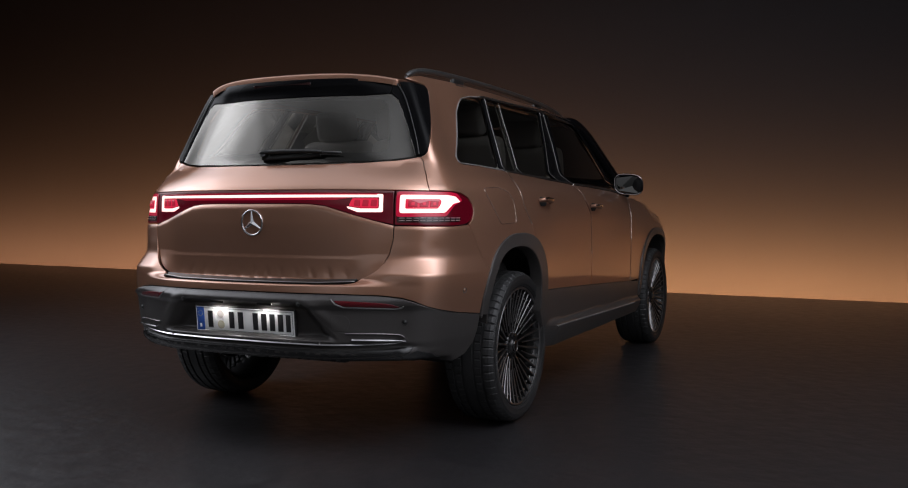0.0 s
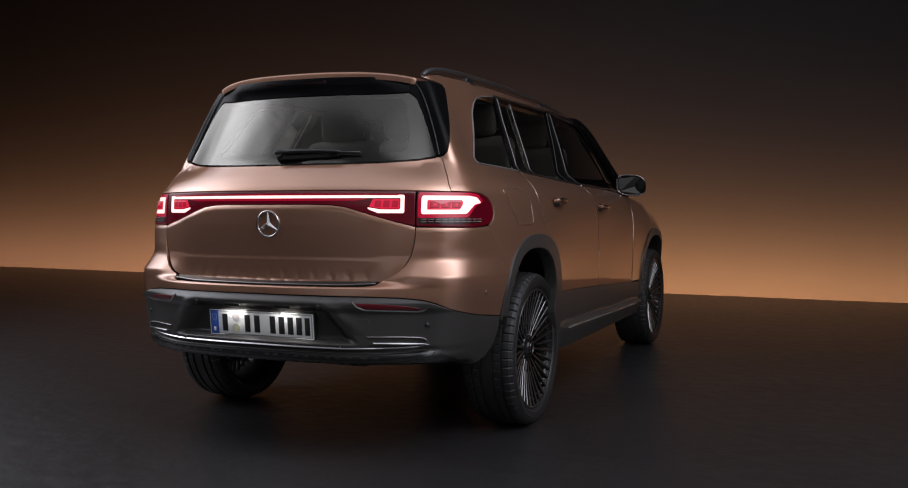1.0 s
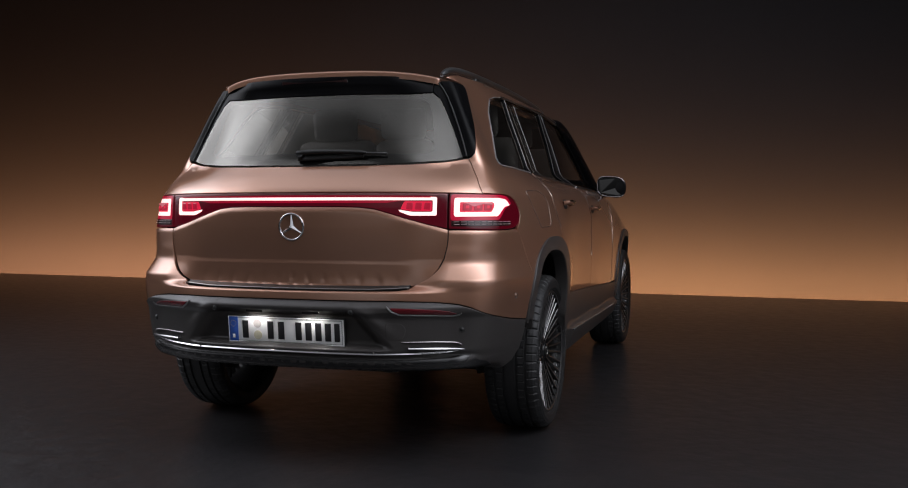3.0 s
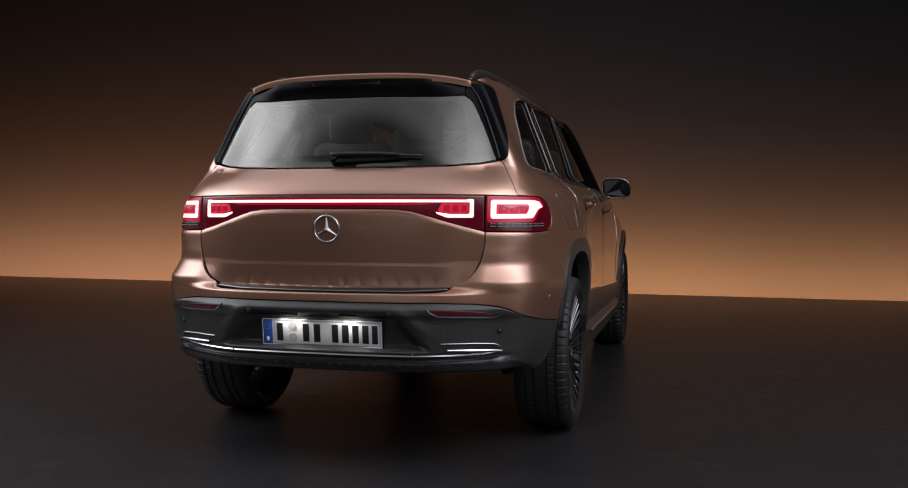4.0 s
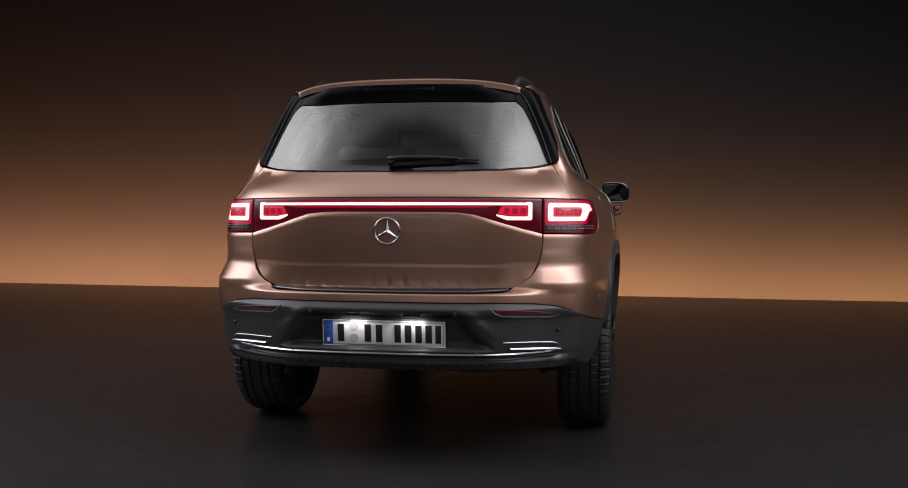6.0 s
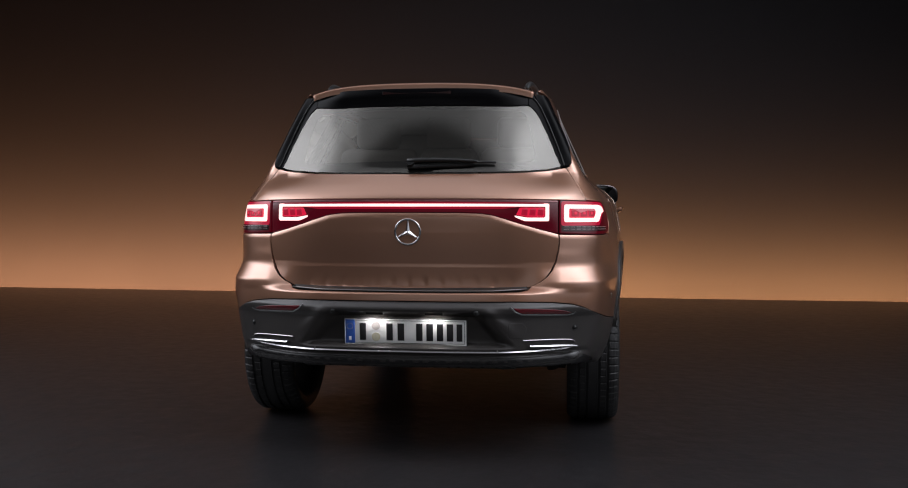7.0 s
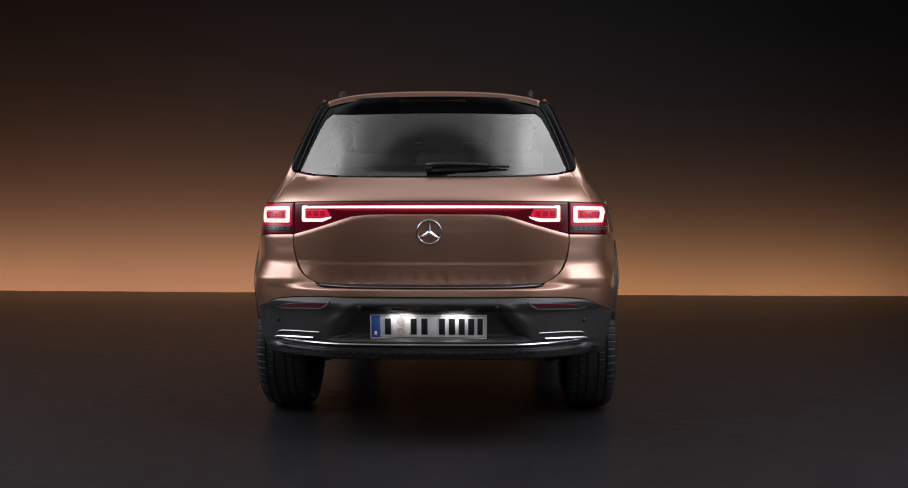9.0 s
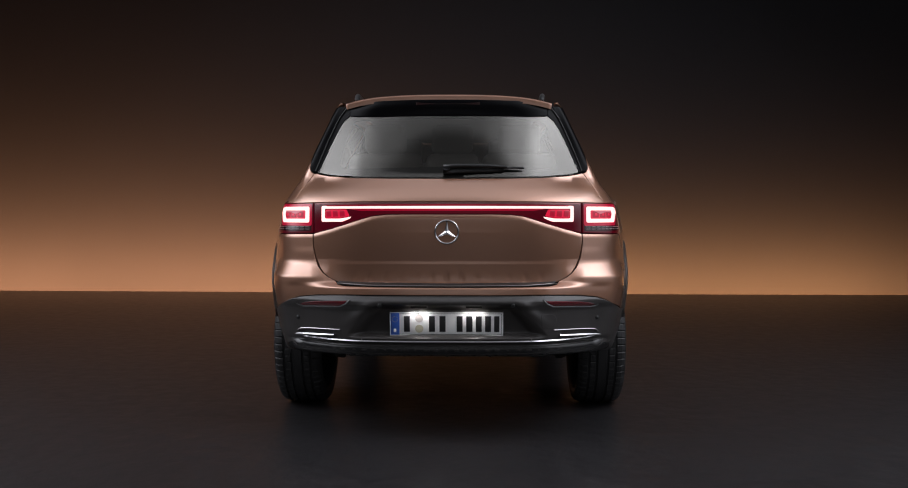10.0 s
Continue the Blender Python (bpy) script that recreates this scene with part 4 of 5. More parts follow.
for x, z in ((-.124, .049), (.10, .049), (-.124, -.049), (.10, -.049)):
    bm = bmesh.new()
    bmesh.ops.create_uvsphere(bm, u_segments=12, v_segments=6, radius=.0032, matrix=Matrix.Translation((x, -.003, z)))
    part("plate_screw", bm, SATIN, plate)
for sg in (1, -1):
    bm = bmesh.new()
    box(bm, (sg * .125, .050, .6165), (.074, .024, .007), .002)
    box(bm, (sg * .125, .0365, .6115), (.074, .003, .012), .001)
    part("plate_lamp", bm, BLACK_SATIN, cladding, "small plate lamp housing in the hollow")
    bm = bmesh.new()
    box(bm, (sg * .125, .045, .6118), (.070, .013, .002), .0005)
    part("plate_lamp_lens", bm, PLATE_GLOW, cladding, "lit plate lamp lens")
    area_lamp("plate_light", (sg * .125, .044, .6100), (sg * .125, .056, .50), (.070, .013), .34, (1.0, .96, .95))

# flanks
for sg in (1, -1):
    def side(pts, step=.012):
        return densify([(sg * s, z) for s, z in pts], step)
    q = [(.791, 1.086), (.93, 1.083), (1.0, 1.077), (1.063, 1.0575), (1.098, 1.028), (1.102, .994), (1.079, .961), (1.058, .9455), (1.0547, .9405), (1.0897, .8832), (1.1249, .8155)] + arch(1.1702, 1.708) + [(1.66, .935), (1.62, .98), (1.588, 1.04), (1.59, 1.09), (1.625, 1.14), (1.71, 1.191), (1.40, 1.205), (1.15, 1.207), (1.108, 1.214), (1.100, 1.238),
         (1.165, 1.29), (1.245, 1.352), (1.37, 1.463), (1.52, 1.537), (1.835, 1.574), (2.6, 1.588), (3.0, 1.575), (3.15, 1.56), (3.15, 1.585), (3.0, 1.60), (2.0, 1.615), (1.0, 1.61), (.75, 1.585), (1.0, 1.567), (1.029, 1.55), (1.027, 1.52), (1.007, 1.474), (.979, 1.426), (.940, 1.376), (.891, 1.325), (.840, 1.281), (.803, 1.254), (.757, 1.237), (.720, 1.2295), (.75, 1.19), (.777, 1.15)]
    panel("quarter_panel", side(q), PAINT, car, edge=.002)
    qw = corners([(1.13, 1.213), (1.40, 1.210), (1.68, 1.203), (1.828, 1.565), (1.53, 1.530), (1.38, 1.460), (1.25, 1.348), (1.112, 1.240)], .05)
    panel("quarter_window", side(qw), SIDE_GLASS, car, "dark tinted quarter window", off=-.006)
    tube(skin_line([(sg * 1.80, 1.570), (sg * 1.66, 1.556), (sg * 1.53, 1.536), (sg * 1.45, 1.504), (sg * 1.37, 1.462), (sg * 1.245, 1.351), (sg * 1.165, 1.290), (sg * 1.108, 1.245), (sg * 1.104, 1.224), (sg * 1.125, 1.211), (sg * 1.40, 1.207), (sg * 1.70, 1.195)], .0005), .0036, EDGE_GREY, "window_trim", car, flat=.8)
    rd = [(1.717, 1.190), (1.632, 1.14), (1.597, 1.09), (1.595, 1.04), (1.627, .98), (1.667, .935)] + arch(1.715, 1.896) + [(1.905, .60), (2.715, .565), (2.69, .75), (2.66, .98), (2.58, 1.06), (2.545, 1.145)]
    rear_door = panel("rear_door", side(rd), PAINT, car)
    panel("rear_door_window", side(corners([(1.918, 1.189), (2.362, 1.158), (2.655, 1.573), (2.03, 1.565)], .015)), SIDE_GLASS, rear_door, "dark tinted door window", off=-.008)
    panel("fixed_window", side(corners([(1.738, 1.199), (1.902, 1.190), (2.012, 1.563), (1.885, 1.562)], .012)), SIDE_GLASS, rear_door, "small fixed window", off=-.008)
    fd = [(2.552, 1.145), (2.587, 1.06), (2.668, .98), (2.698, .75), (2.723, .565), (3.62, .52), (3.60, .80), (3.66, 1.0), (3.70, 1.09), (3.3, 1.12)]
    front_door = panel("front_door", side(fd), PAINT, car)
    # thin bright beads stand in for light caught on the door edges
    tube(skin_line([(sg * s, z) for s, z in ((3.623, .53), (3.603, .80), (3.663, 1.0), (3.703, 1.085))], .001), .0014, EDGE_GLINT, "door_glint", front_door, "thin bright line painted as the door edge's highlight", sides=6)
    tube(skin_line([(sg * s, z) for s, z in ((2.549, 1.14), (2.584, 1.06), (2.664, .98), (2.694, .75))], .001), .0014, EDGE_GLINT, "door_glint", rear_door, "thin bright line painted as the door edge's highlight", sides=6)
    tube(skin_line([(sg * s, z) for s, z in ((1.713, 1.188), (1.629, 1.14), (1.594, 1.09), (1.592, 1.04), (1.624, .98), (1.664, .935))], .001), .0014, EDGE_GLINT, "door_glint", rear_door, "thin bright line painted as the door edge's highlight", sides=6)
    panel("front_door_window", side(corners([(2.62, 1.150), (3.50, 1.122), (3.70, 1.14), (3.61, 1.285), (3.42, 1.495), (3.28, 1.548), (2.80, 1.575)], .02)), SIDE_GLASS, front_door, "dark tinted door window", off=-.008)
    # pillars between the windows
    for pts in ([(1.690, 1.198), (1.732, 1.195), (1.880, 1.567), (1.836, 1.567)], [(2.368, 1.150), (2.548, 1.143), (2.712, 1.578), (2.648, 1.576)], [(2.556, 1.143), (2.612, 1.140), (2.792, 1.578), (2.720, 1.578)]):
        panel("window_pillar", side(pts, .02), BLACK_TRIM, car, "gloss black window pillar", off=-.001)
    for a, b, r in (((1.708, 1.194), (1.856, 1.569), .0034), ((1.910, 1.187), (2.021, 1.562), .0030), ((2.364, 1.152), (2.655, 1.573), .0016), ((2.55, 1.143), (2.716, 1.578), .0026)):
        tube(skin_line([(sg * a[0], a[1]), (sg * b[0], b[1])], .002), r, SATIN_GREY, "window_guide", car, "grey satin window guide", flat=.7)
    tube(skin_line([(sg * 1.70, 1.192), (sg * 2.54, 1.149), (sg * 3.3, 1.126), (sg * 3.69, 1.10)], .002), .005, BLACK_SATIN, "belt_trim", car, flat=.8)
    tube(skin_line([(sg * 1.80, 1.570), (sg * 2.4, 1.583), (sg * 2.8, 1.580), (sg * 3.2, 1.557)], .001), .006, BLACK_SATIN, "top_trim", car)
    panel("window_frame", side([(1.84, 1.566), (2.65, 1.575), (2.80, 1.577), (3.28, 1.551), (3.42, 1.499), (3.61, 1.290), (3.70, 1.144), (3.77, 1.140), (3.68, 1.31), (3.47, 1.53), (3.30, 1.578), (2.80, 1.596), (1.84, 1.582)], .02), BLACK_TRIM, car, "black frame over the side windows", off=.0015, thick=.006, edge=.002)
    for a, b in ((1.714, 1.191), (2.552, 1.144), (1.858, 1.571), (2.720, 1.580)):
        p = skin(np.array([a * sg]), np.array([b]))[0]
        bm = bmesh.new()
        bmesh.ops.create_uvsphere(bm, u_segments=10, v_segments=6, radius=.006, matrix=Matrix.Translation(p))
        part("trim_end", bm, CHROME, car, "small chrome trim end")
    ff = [(3.626, .52), (3.606, .80), (3.666, 1.0), (3.706, 1.09), (4.0, 1.075), (4.4, 1.045), (4.8, .99), (5.2, .93), (5.6, .88), (6.19, .87), (6.19, .38), (5.25, .38), (5.0, .40), (4.92, .44)] + arch(4.918, 3.890, 4.404, .514, .45, .416, 50) + [(3.886, .52)]
    front_wing = panel("front_wing", side(ff, .02), PAINT, car, res=.03)
    sill = panel("sill_cladding", side([(1.90, .599), (2.715, .5635), (3.62, .5185), (3.885, .505), (3.90, .36), (3.86, .30), (1.93, .30), (1.86, .40)]), PLASTIC, car, "dark grey sill cladding", off=lambda s, z: .004 + .030 * ramp(z, .436 - .018 * (np.abs(s) - 2), .408 - .018 * (np.abs(s) - 2)) * ramp(np.abs(s), 1.9, 2.1), res=.014)
    # a paler strip painted along the sill ridge as its highlight
    panel("sill_ridge_line", side([(2.06, .408), (3.74, .378), (3.74, .371), (2.06, .400)], .03), EDGE_GREY, sill, "paler grey strip drawn as the sill ridge's highlight", off=.036, thick=.01, edge=.002, res=.02)
    # arch cladding
    ao = resample([(1.124, .550)] + arch(1.1165, 1.8975, n=60) + [(1.93, .42), (1.86, .42)] + arch(1.790, 1.160, 1.475, .315, .50, .333, 60) + [(1.156, .548)], 220)
    panel("arch_cladding", [(sg * s, z) for s, z in ao], PLASTIC, car, "dark grey wheel arch cladding", off=.010, thick=.06, edge=.006, res=.014)
    fo = [(3.885, .40)] + arch(3.892, 4.916, 4.404, .512, .45, .418, 60) + [(4.92, .40), (4.86, .40)] + arch(4.855, 3.953, 4.404, .455, .45, .368, 60) + [(3.95, .40)]
    panel("arch_cladding", [(sg * s, z) for s, z in resample(fo, 220)], PLASTIC, car, "dark grey wheel arch cladding", off=.010, thick=.06, edge=.006, res=.014)
    # handles
    for door, s0 in ((rear_door, 1.80), (front_door, 2.66)):
        zz = 1.048 if door is rear_door else 1.022
        hp = [(sg * s0, zz, .004), (sg * (s0 + .010), zz, .022), (sg * (s0 + .035), zz - .001, .030), (sg * (s0 + .11), zz - .004, .030), (sg * (s0 + .145), zz - .006, .022), (sg * (s0 + .155), zz - .007, .004)]
        pts = [on_glass(a, b, c) for a, b, c in hp]
        handle = tube(pts, [.010, .012, .0125, .0125, .011, .009], PAINT, "door_handle", door, "rose-gold door handle", flat=1.0, sides=12)
        tube([on_glass(a, b + .004, c + .012) for a, b, c in hp[1:5]], [.003, .006, .006, .003], CHROME, "handle_inlay", door, "bright chrome handle inlay")
        # a flat dark patch on the door paints the shade behind the handle
        shade_patch = corners([(s0 + .02, zz - .026), (s0 + .09, zz - .028), (s0 + .12, zz - .012), (s0 + .115, zz + .018), (s0 + .04, zz + .020), (s0 + .012, zz)], .016)
        panel("handle_shade", side(shade_patch), UNDER, door, "flat dark patch painted as shade behind the handle", off=.0012, thick=.004, edge=.001)
    # mirror
    mirror = new("door_mirror")
    mirror.parent = car
    tagged(mirror, "door mirror with dark glass in gloss dark housing")
    mirror.matrix_local = Matrix.Diagonal((sg, 1, 1, 1)) if sg < 0 else Matrix.Identity(4)
    bm = bmesh.new()
    bmesh.ops.create_uvsphere(bm, u_segments=32, v_segments=18, radius=1)
    for v in bm.verts:
        x, y, z = v.co
        k = 1.0 - .25 * max(0, y)
        sx, sz = math.copysign(abs(x) ** .72, x), math.copysign(abs(z) ** .72, z)
        v.co = (.917 + .097 * sx * k - .01 * y, 2.93 + (.13 * y if y > 0 else .012 * y), 1.169 + .071 * sz * k + (-.01 * sx))
    part("mirror_housing", bm, BLACK_GLOSS, mirror, "gloss dark mirror housing")
    bm = bmesh.new()
    ringv = []
    for k in range(40):
        a = 2 * math.pi * k / 40
        cx, cz = math.cos(a), math.sin(a)
        ringv.append(bm.verts.new((.917 + .083 * math.copysign(abs(cx) ** .6, cx), 2.914 + .012 * cx, 1.169 + .057 * math.copysign(abs(cz) ** .6, cz) - .01 * cx)))
    bm.faces.new(ringv)
    bmesh.ops.recalc_face_normals(bm, faces=bm.faces)
    part("mirror_glass", bm, MIRROR, mirror, "mirror glass", smooth=False)
    rp = [(.917 + .091 * math.copysign(abs(math.cos(a)) ** .62, math.cos(a)), 2.918 + .012 * math.cos(a), 1.169 + .066 * math.copysign(abs(math.sin(a)) ** .62, math.sin(a)) - .01 * math.cos(a)) for a in np.linspace(0, 2 * math.pi, 44, endpoint=False)]
    tube(rp, .004, CHROME_DULL, "mirror_rim", mirror, "bright mirror rim", closed=True, sides=8)
    tube([(.79, 2.98, 1.105), (.84, 2.97, 1.108), (.90, 2.97, 1.118)], [.022, .02, .018], BLACK_GLOSS, "mirror_foot", mirror, sides=12, flat=.7)
    # roof rail
    rail = new("roof_rail")
    rail.parent = car
    tagged(rail, "grey satin roof rail with rear foot")
    rl = smooth_loop([(sg * .474, .64, 1.612), (sg * .480, .70, 1.640), (sg * .488, .80, 1.657), (sg * .50, 1.05, 1.665), (sg * .51, 1.5, 1.667), (sg * .515, 2.0, 1.663), (sg * .513, 2.45, 1.648), (sg * .508, 2.70, 1.622), (sg * .503, 2.82, 1.585)], .05, 2, closed=False)
    rad = [.008 + .006 * min(1, i / 4, (len(rl) - 1 - i) / 4) for i in range(len(rl))]
    tube(rl, rad, RAIL, "rail_bar", rail, sides=14, flat=1.0)
    for y in (1.13, 2.25):
        bm = bmesh.new()
        box(bm, (sg * (.502 if y < 2 else .514), y, 1.635 if y < 2 else 1.62), (.020, .13, .045), .008)
        part("rail_foot", bm, BLACK_SATIN, rail, "black rail foot")

panel("fuel_flap", densify(corners([(1.20, 1.098), (1.355, 1.104), (1.44, 1.088), (1.488, 1.045), (1.476, .944), (1.310, .938), (1.280, 1.0), (1.235, 1.058)], .022)), PAINT, car, "rounded filler flap", off=.0022, thick=.006, edge=.0025)
flap = [tuple(p) for p in corners([(1.20, 1.098), (1.355, 1.104), (1.44, 1.088), (1.488, 1.045), (1.476, .944), (1.310, .938), (1.280, 1.0), (1.235, 1.058)], .022)]
# a bright bead drawn as the highlight on the flap's edge
tube(skin_line(flap + flap[:1], .0026, .01), .0013, EDGE_GLINT, "flap_glint", car, "thin bright line painted as the filler flap's edge highlight", sides=6)


# roof with its rear spoiler lip
def roof_at(u, v):
    """u: -1 to 1 across, v: metres ahead of the tail."""
    u, v = np.broadcast_arrays(np.asarray(u, float), np.asarray(v, float))
    tail = .338 + .150 * np.abs(u) ** 2.4
    y = tail + (v - .338) * (2.9 - tail) / (2.9 - .338)
    half = .514 + .064 * ramp(y, .47, .95) - .03 * ramp(y, 2, 2.9)
    z = 1.598 + .040 * (1 - u ** 2) * ramp(y, .2, 1.2) + .006 * (1 - u ** 2) - .034 * np.clip((y - 1.9) / 1.0, 0, 1) ** 2 + .014 * ramp(y, .4, 1.2)
    return np.stack([u * half, y, z - .019 * np.abs(u) ** 5], -1)


def roof_normal(u, v):
    e = .004
    n = np.cross(roof_at(u + e, v) - roof_at(u - e, v), roof_at(u, v + e) - roof_at(u, v - e))
    return n / np.linalg.norm(n, axis=-1, keepdims=True)


panel("roof", densify([(-1, .338), (1, .338), (1, 2.9), (-1, 2.9)], .03), PAINT, car, res=.05, thick=.030, edge=.009, surface=(roof_at, roof_normal))
for sg in (1, -1):
    tube([(sg * .578, y, 1.603 - .034 * max(0, (y - 1.9)) ** 2) for y in np.linspace(.95, 2.8, 20)], .006, BLACK_SATIN, "roof_seam", car)


# front end: windscreen, bonnet
def sheet(name, lo, hi, mat, bow_lo, bow_hi, rise, label="", n=14, mrows=8):
    """A bowed sheet from a lower cross edge (half width, y, z) to an upper one."""
    v, f = [], []
    for j in range(mrows + 1):
        t = j / mrows
        for i in range(n + 1):
            u = -1 + 2 * i / n
            w, y, z = [lo[k] * (1 - t) + hi[k] * t for k in range(3)]
            b = bow_lo * (1 - t) + bow_hi * t
            v.append((u * w, y - b * u * u, z + rise * (1 - u * u) * math.sin(math.pi * t) ** .7))
    for j in range(mrows):
        for i in range(n):
            a = j * (n + 1) + i
            f.append((a, a + 1, a + n + 2, a + n + 1))
    return from_lists(name, v, f, mat, car, label)


sheet("windscreen", (.70, 3.62, 1.075), (.54, 2.93, 1.565), SCREEN_GLASS, .18, .08, .01, "clear windscreen")
sheet("bonnet", (.55, 4.55, .85), (.715, 3.72, 1.045), PAINT, .14, .18, .05)
for sg in (1, -1):
    line = smooth_loop([(sg * .550, 2.60, 1.580), (sg * .568, 2.80, 1.572), (sg * .605, 2.955, 1.507), (sg * .66, 3.18, 1.343), (sg * .703, 3.345, 1.222), (sg * .743, 3.47, 1.095)], .03, 2, closed=False)
    tube(line, [.010 + .027 * min(1, k / 9) for k in range(len(line))], BLACK_TRIM, "front_pillar", car, "dark front window pillar", sides=14, flat=1.15)


# wheels
def build_wheel(sg, y):
    w = new("wheel")
    w.parent = car
    w.matrix_local = pose(sg * .790, y, HUB_Z, 0, 0, 0 if sg > 0 else 180)
    turns = 420
    prof = [(.3572 - (.3572 - r) * (.80 if r < .34 else 1), x * .965) for r, x in [(.250, -.100), (.262, -.112), (.268, -.118), (.285, -.124), (.310, -.127), (.330, -.124), (.344, -.116), (.3515, -.104), (.3545, -.090), (.3555, -.078), (.3485, -.076), (.3485, -.066),
            (.3563, -.064), (.3570, -.036), (.3500, -.034), (.3500, -.024), (.3572, -.022), (.3572, .022), (.3500, .024), (.3500, .034), (.3570, .036), (.3563, .064), (.3485, .066), (.3485, .076),
            (.3555, .078), (.3545, .090), (.3515, .104), (.344, .116), (.330, .124), (.310, .127), (.285, .124), (.268, .118), (.262, .112), (.250, .100)]]
    bm = bmesh.new()
    rows = []
    for k in range(turns):
        a = 2 * math.pi * k / turns
        row = []
        for i, (r, x) in enumerate(prof):
            dep = 0
            if k % 7 == 0 and (6 <= i <= 9 or 24 <= i <= 27):
                dep = .0045
            if k % 7 == 3 and i in (12, 13, 20, 21):
                dep = .003
            row.append(bm.verts.new((x, (r - dep) * math.cos(a), (r - dep) * math.sin(a))))
        rows.append(row)
    for k in range(turns):
        p, q = rows[k], rows[(k + 1) % turns]
        for i in range(len(prof) - 1):
            bm.faces.new((p[i], p[i + 1], q[i + 1], q[i]))
    bmesh.ops.recalc_face_normals(bm, faces=bm.faces)
    tyre = part("tyre", bm, RUBBER, w, smooth=False)
    for r in (.297, .325):
        part("sidewall_line", revolve([(r - .0018, .1200), (r, .1238 if r > .3 else .1226), (r + .0018, .1218)], 96), RUBBER, tyre)
    # raised marks on the sidewall
    for a0 in (math.radians(-100), math.radians(80)):
        for k in range(9):
            a = a0 + k * .045
            bm = bmesh.new()
            box(bm, (0, 0, 0), (.0016, .007, .014), .0004)
            bmesh.ops.transform(bm, matrix=Matrix.Rotation(a, 4, "X") @ Matrix.Translation((.1228, 0, .312)), verts=bm.verts)
            part("sidewall_bar", bm, RUBBER_WORN, tyre)
    G = 1.095
    rim = part("rim", revolve([(r * G, x) for r, x in [(.2480, .1085), (.2555, .1125), (.2575, .1085), (.2545, .100), (.2480, .094), (.2400, .085), (.2300, .040), (.2250, -.020), (.235, -.085), (.248, -.100)]], 96), RIM, w, "dark multi-spoke alloy rim")
    part("rim_edge", revolve([(r * G, x) for r, x in [(.2465, .1095), (.250, .1135), (.2555, .1132), (.257, .1095)]], 96), RIM_CUT, w, "machined rim edge")
    # spokes
    bars = 36
    data = None
    for k in range(bars):
        long = k % 2 == 0
        if k < 2:
            bm = bmesh.new()
            r0, r1 = (.052, .273) if long else (.115, .273)
            n = 8
            sec = []
            for i in range(n + 1):
                t = i / n
                r = r0 + (r1 - r0) * t
                x = .074 + .034 * ((r - .05) / .223) ** 1.5
                hw = (.0036 + .0016 * t) if long else (.0030 + .0012 * t)
                sec.append([bm.verts.new((x - .040, -hw * 1.5, r)), bm.verts.new((x - .003, -hw, r)), bm.verts.new((x - .0006, -hw * .8, r)), bm.verts.new((x, 0, r)), bm.verts.new((x - .0006, hw * .8, r)), bm.verts.new((x - .003, hw, r)), bm.verts.new((x - .040, hw * 1.5, r))])
            for p, q in zip(sec, sec[1:]):
                for i in range(6):
                    f = bm.faces.new((p[i], p[i + 1], q[i + 1], q[i]))
                    f.material_index = 1 if i in (1, 2, 3, 4) else 0
            bm.faces.new(sec[0]), bm.faces.new(sec[-1][::-1])
            bmesh.ops.recalc_face_normals(bm, faces=bm.faces)
            me = bpy.data.meshes.new("spoke")
            bm.to_mesh(me)
            bm.free()
            me.materials.append(RIM), me.materials.append(RIM_CUT)
            data = data or []
            data.append(me)
        s = new("spoke", data[k % 2])
        s.parent = rim
        s.matrix_local = Matrix.Rotation(2 * math.pi * k / bars, 4, "X")
    # short bridges near the rim
    bm = bmesh.new()
    box(bm, (0, 0, 0), (.010, .013, .0045), .0012)
    bridge = bpy.data.meshes.new("rim_bridge")
    bm.to_mesh(bridge)
    bm.free()
    bridge.materials.append(RIM_CUT)
    for k in range(bars):
        s = new("rim_bridge", bridge)
        s.parent = rim
        r = .236 if k % 2 else .250
        s.matrix_local = Matrix.Rotation(2 * math.pi * (k + .5) / bars, 4, "X") @ Matrix.Translation((.092, 0, r))
    hub = part("hub", revolve([(.0005, .088), (.030, .088), (.034, .085), (.036, .078), (.060, .076), (.066, .070), (.066, .02)], 48), RIM, w, "dark wheel hub")
    part("hub_cap", revolve([(.0005, .0925), (.024, .0925), (.029, .0905), (.0305, .087)], 40), BLACK_GLOSS, hub, "black hub cap")
    tube([(.0925, .026 * math.cos(a), .026 * math.sin(a)) for a in np.linspace(0, 2 * math.pi, 32, endpoint=False)], .0016, SATIN, "cap_ring", hub, closed=True, sides=6)
    for k in range(5):
        a = 2 * math.pi * k / 5
        bm = bmesh.new()
        bmesh.ops.create_cone(bm, cap_ends=True, segments=6, radius1=.010, radius2=.009, depth=.018, matrix=Matrix.Translation((.072, .050 * math.cos(a), .050 * math.sin(a))) @ Matrix.Rotation(math.pi / 2, 4, "Y"))
        part("wheel_bolt", bm, RIM, hub, smooth=False)
    part("brake_disc", revolve([(.06, .022), (.165, .022), (.167, .018), (.167, -.002), (.165, -.006), (.06, -.006)], 72), DISC, w, "grey steel brake disc")
    bm = bmesh.new()
    box(bm, (.012, -.12 * (1 if y < 2 else -1), .06), (.07, .07, .16), .015)
    part("brake_caliper", bm, RIM, w, "dark brake caliper")
    return w


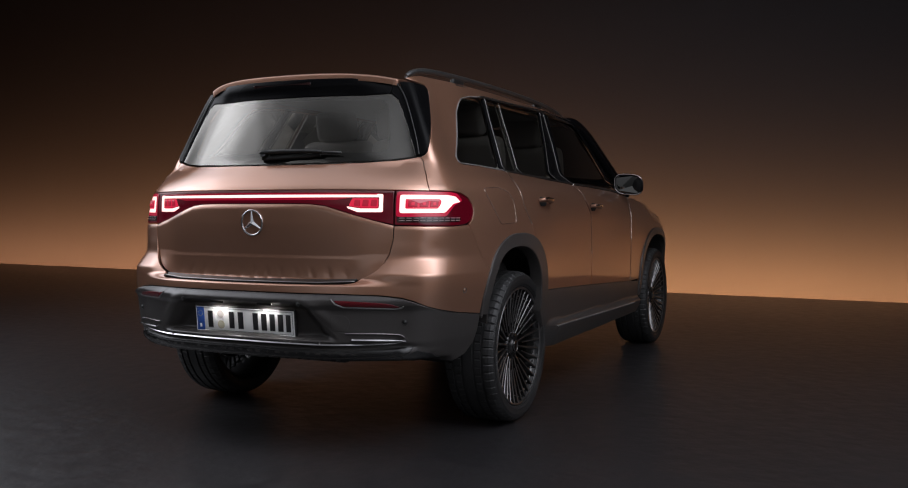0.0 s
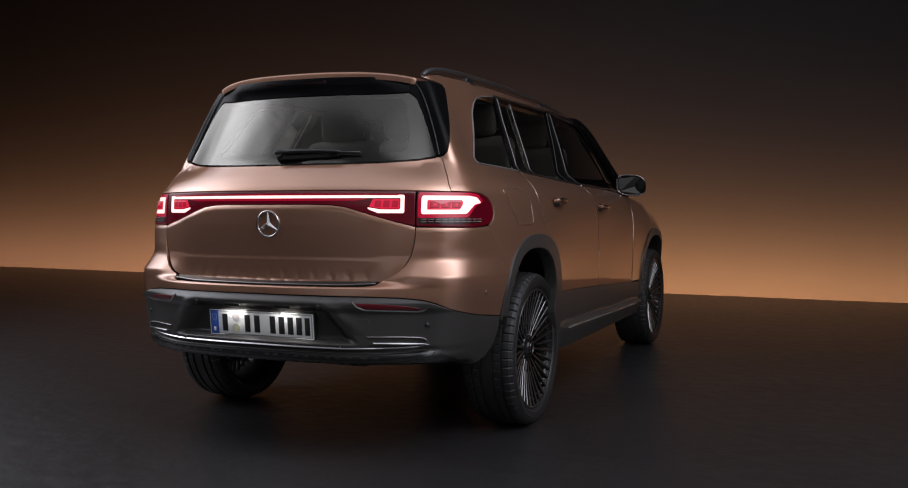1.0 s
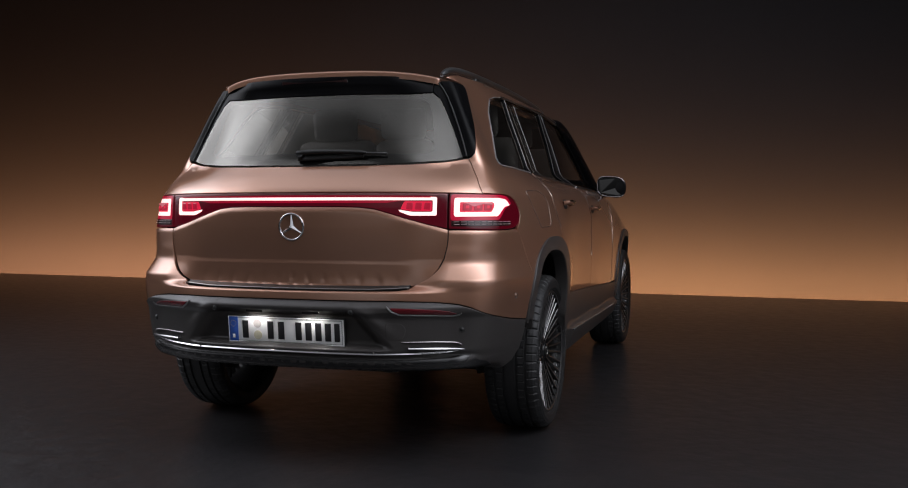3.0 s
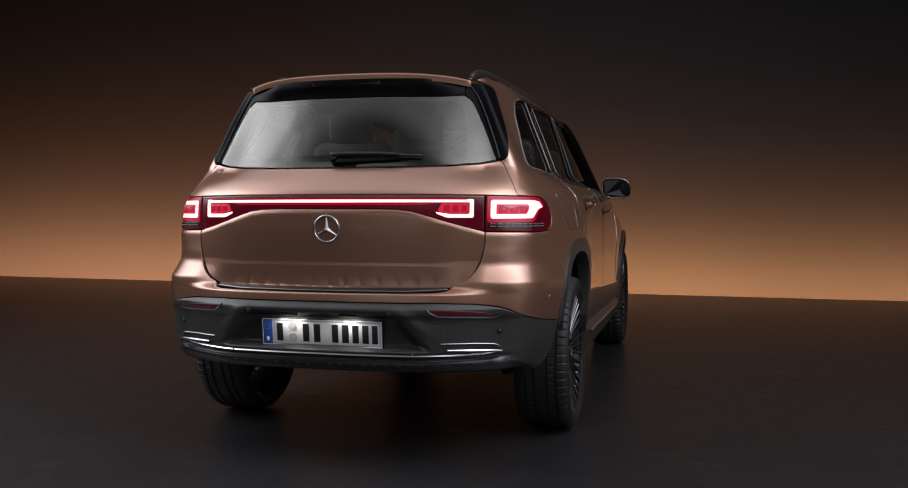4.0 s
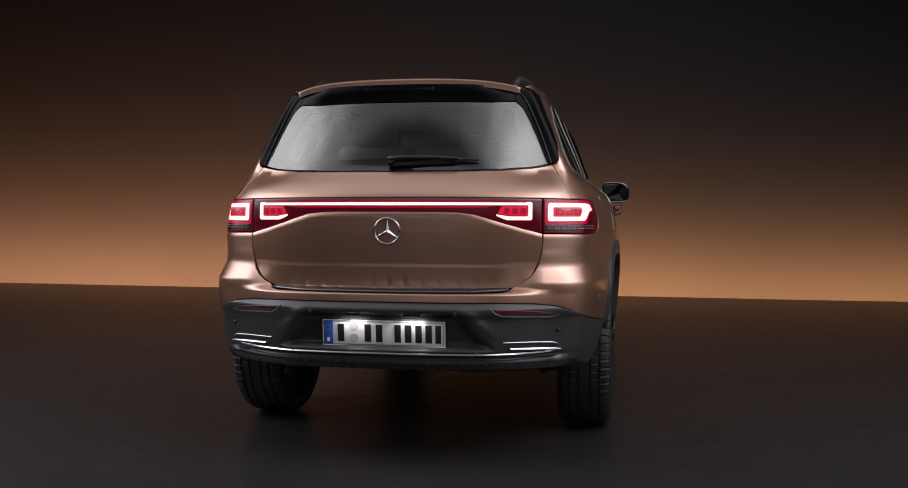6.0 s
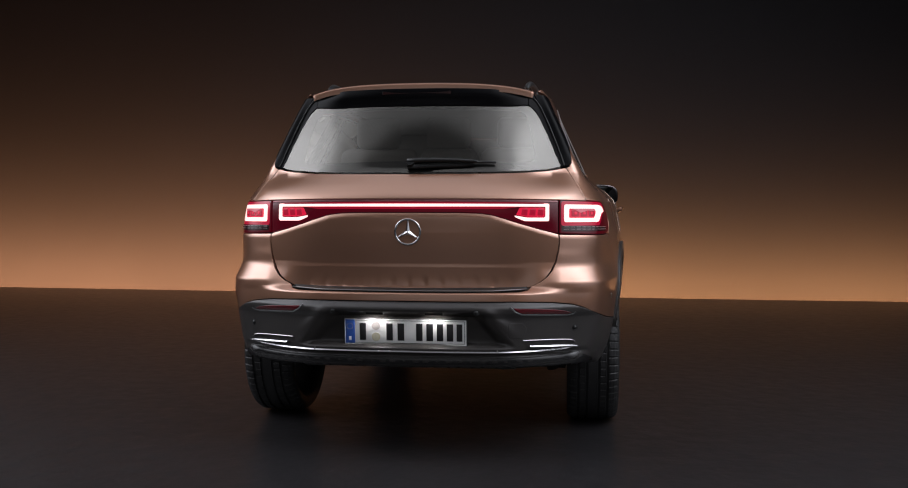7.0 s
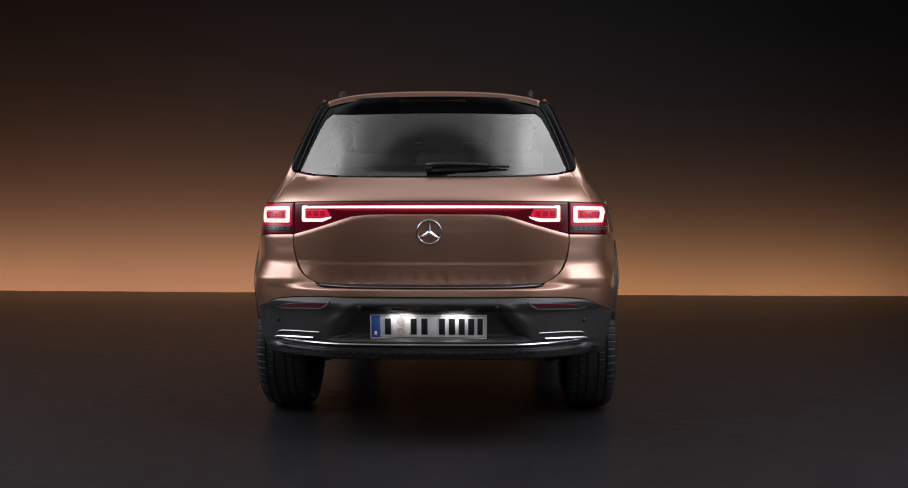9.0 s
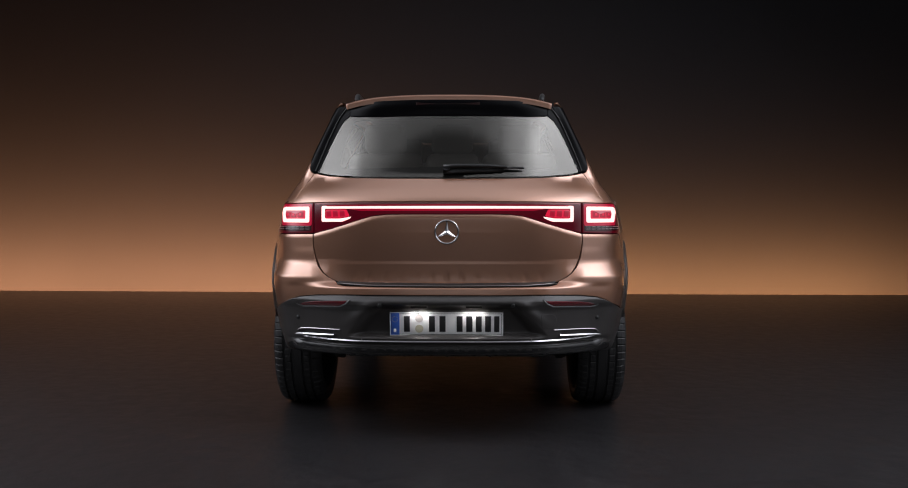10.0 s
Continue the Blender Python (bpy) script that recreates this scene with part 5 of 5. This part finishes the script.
for sg in (1, -1):
    for y in (REAR_AXLE, FRONT_AXLE):
        build_wheel(sg, y)
        # liner over the wheel
        v, f = [], []
        for k in range(25):
            a = math.radians(5 + 150 * k / 24)
            for x in (.50, .865):
                v.append((sg * x, y + .465 * math.cos(a), HUB_Z + .02 + .462 * math.sin(a)))
        f = [(2 * k, 2 * k + 1, 2 * k + 3, 2 * k + 2) for k in range(24)]
        f.append(tuple(range(0, 50, 2)))
        from_lists("wheel_liner", v, f, UNDER, car, "black wheel arch liner")

# underside
bm = bmesh.new()
box(bm, (0, 2.64, .335), (1.02, 3.38, .15), .03)
box(bm, (0, 2.39, .36), (1.60, 1.75, .12), .03)
part("underbody", bm, UNDER, car, "black underbody tray")
bm = bmesh.new()
box(bm, (0, .34, .385), (.92, .40, .03), .012)
for x in (-.40, -.20, 0, .20, .40):
    box(bm, (x, .34, .368), (.012, .32, .010), .003)
part("underbody_panel", bm, BLACK_SATIN, car, "black ribbed panel under the bumper")
for y in (REAR_AXLE, FRONT_AXLE):
    tube([(-.66, y, .33), (-.3, y, .30), (.3, y, .30), (.66, y, .33)], .03, UNDER, "axle_beam", car, sides=10)
    for sg in (1, -1):
        tube([(sg * .60, y - .10, .26), (sg * .52, y - .16, .60)], .03, UNDER, "damper", car, "black damper", sides=10)
        tube([(sg * .66, y - .05, .27), (sg * .30, y - .12, .30)], .018, UNDER, "suspension_arm", car, sides=8)

# cabin
bm = bmesh.new()
box(bm, (0, 2.0, .70), (1.40, 2.9, .08), .02)
part("cabin_floor", bm, TRIM, car)
bm = bmesh.new()
box(bm, (0, 3.30, .98), (1.36, .40, .20), .06)
part("dashboard", bm, TRIM, car)
bm = bmesh.new()
box(bm, (0, 1.7, 1.572), (.95, 2.1, .02), .008)
part("headliner", bm, HEADLIN, car)
for sg in (1, -1):
    bm = bmesh.new()
    box(bm, (sg * .64, 1.0, 1.03), (.06, 1.0, .30), .02)
    part("side_trim", bm, TRIM, car)


def seat(x, y, width, name):
    st = new(name)
    st.parent = car
    tagged(st, "grey leather seat with headrest")
    st.location = (x, y, .74)
    bm = bmesh.new()
    box(bm, (0, .25, .17), (width, .52, .16), .05, segs=3)
    part("seat_cushion", bm, SEAT, st)
    bm = bmesh.new()
    box(bm, (0, -.06, .40), (width, .14, .52), .05, Matrix.Rotation(radians(12), 4, "X"), segs=3)
    part("seat_back", bm, SEAT, st)
    bm = bmesh.new()
    box(bm, (0, -.125, .74), (.25, .09, .17), .035, Matrix.Rotation(radians(10), 4, "X"), segs=3)
    part("headrest", bm, SEAT, st)
    for q in (-.06, .06):
        tube([(q, -.10, .60), (q, -.12, .70)], .006, SATIN, "headrest_rod", st)


for sx, sy, wd in ((.36, 2.55, .50), (-.36, 2.55, .50), (.40, 1.55, .44), (0, 1.55, .32), (-.40, 1.55, .44)):
    seat(sx, sy, wd, "front_seat" if sy > 2 else "rear_seat")
steer = [(-.36 + .18 * math.cos(a), 3.02 + .06 * math.sin(a), 1.02 + .17 * math.sin(a)) for a in np.linspace(0, 2 * math.pi, 36, endpoint=False)]
tube(steer, .014, TRIM, "steering_wheel", car, closed=True)
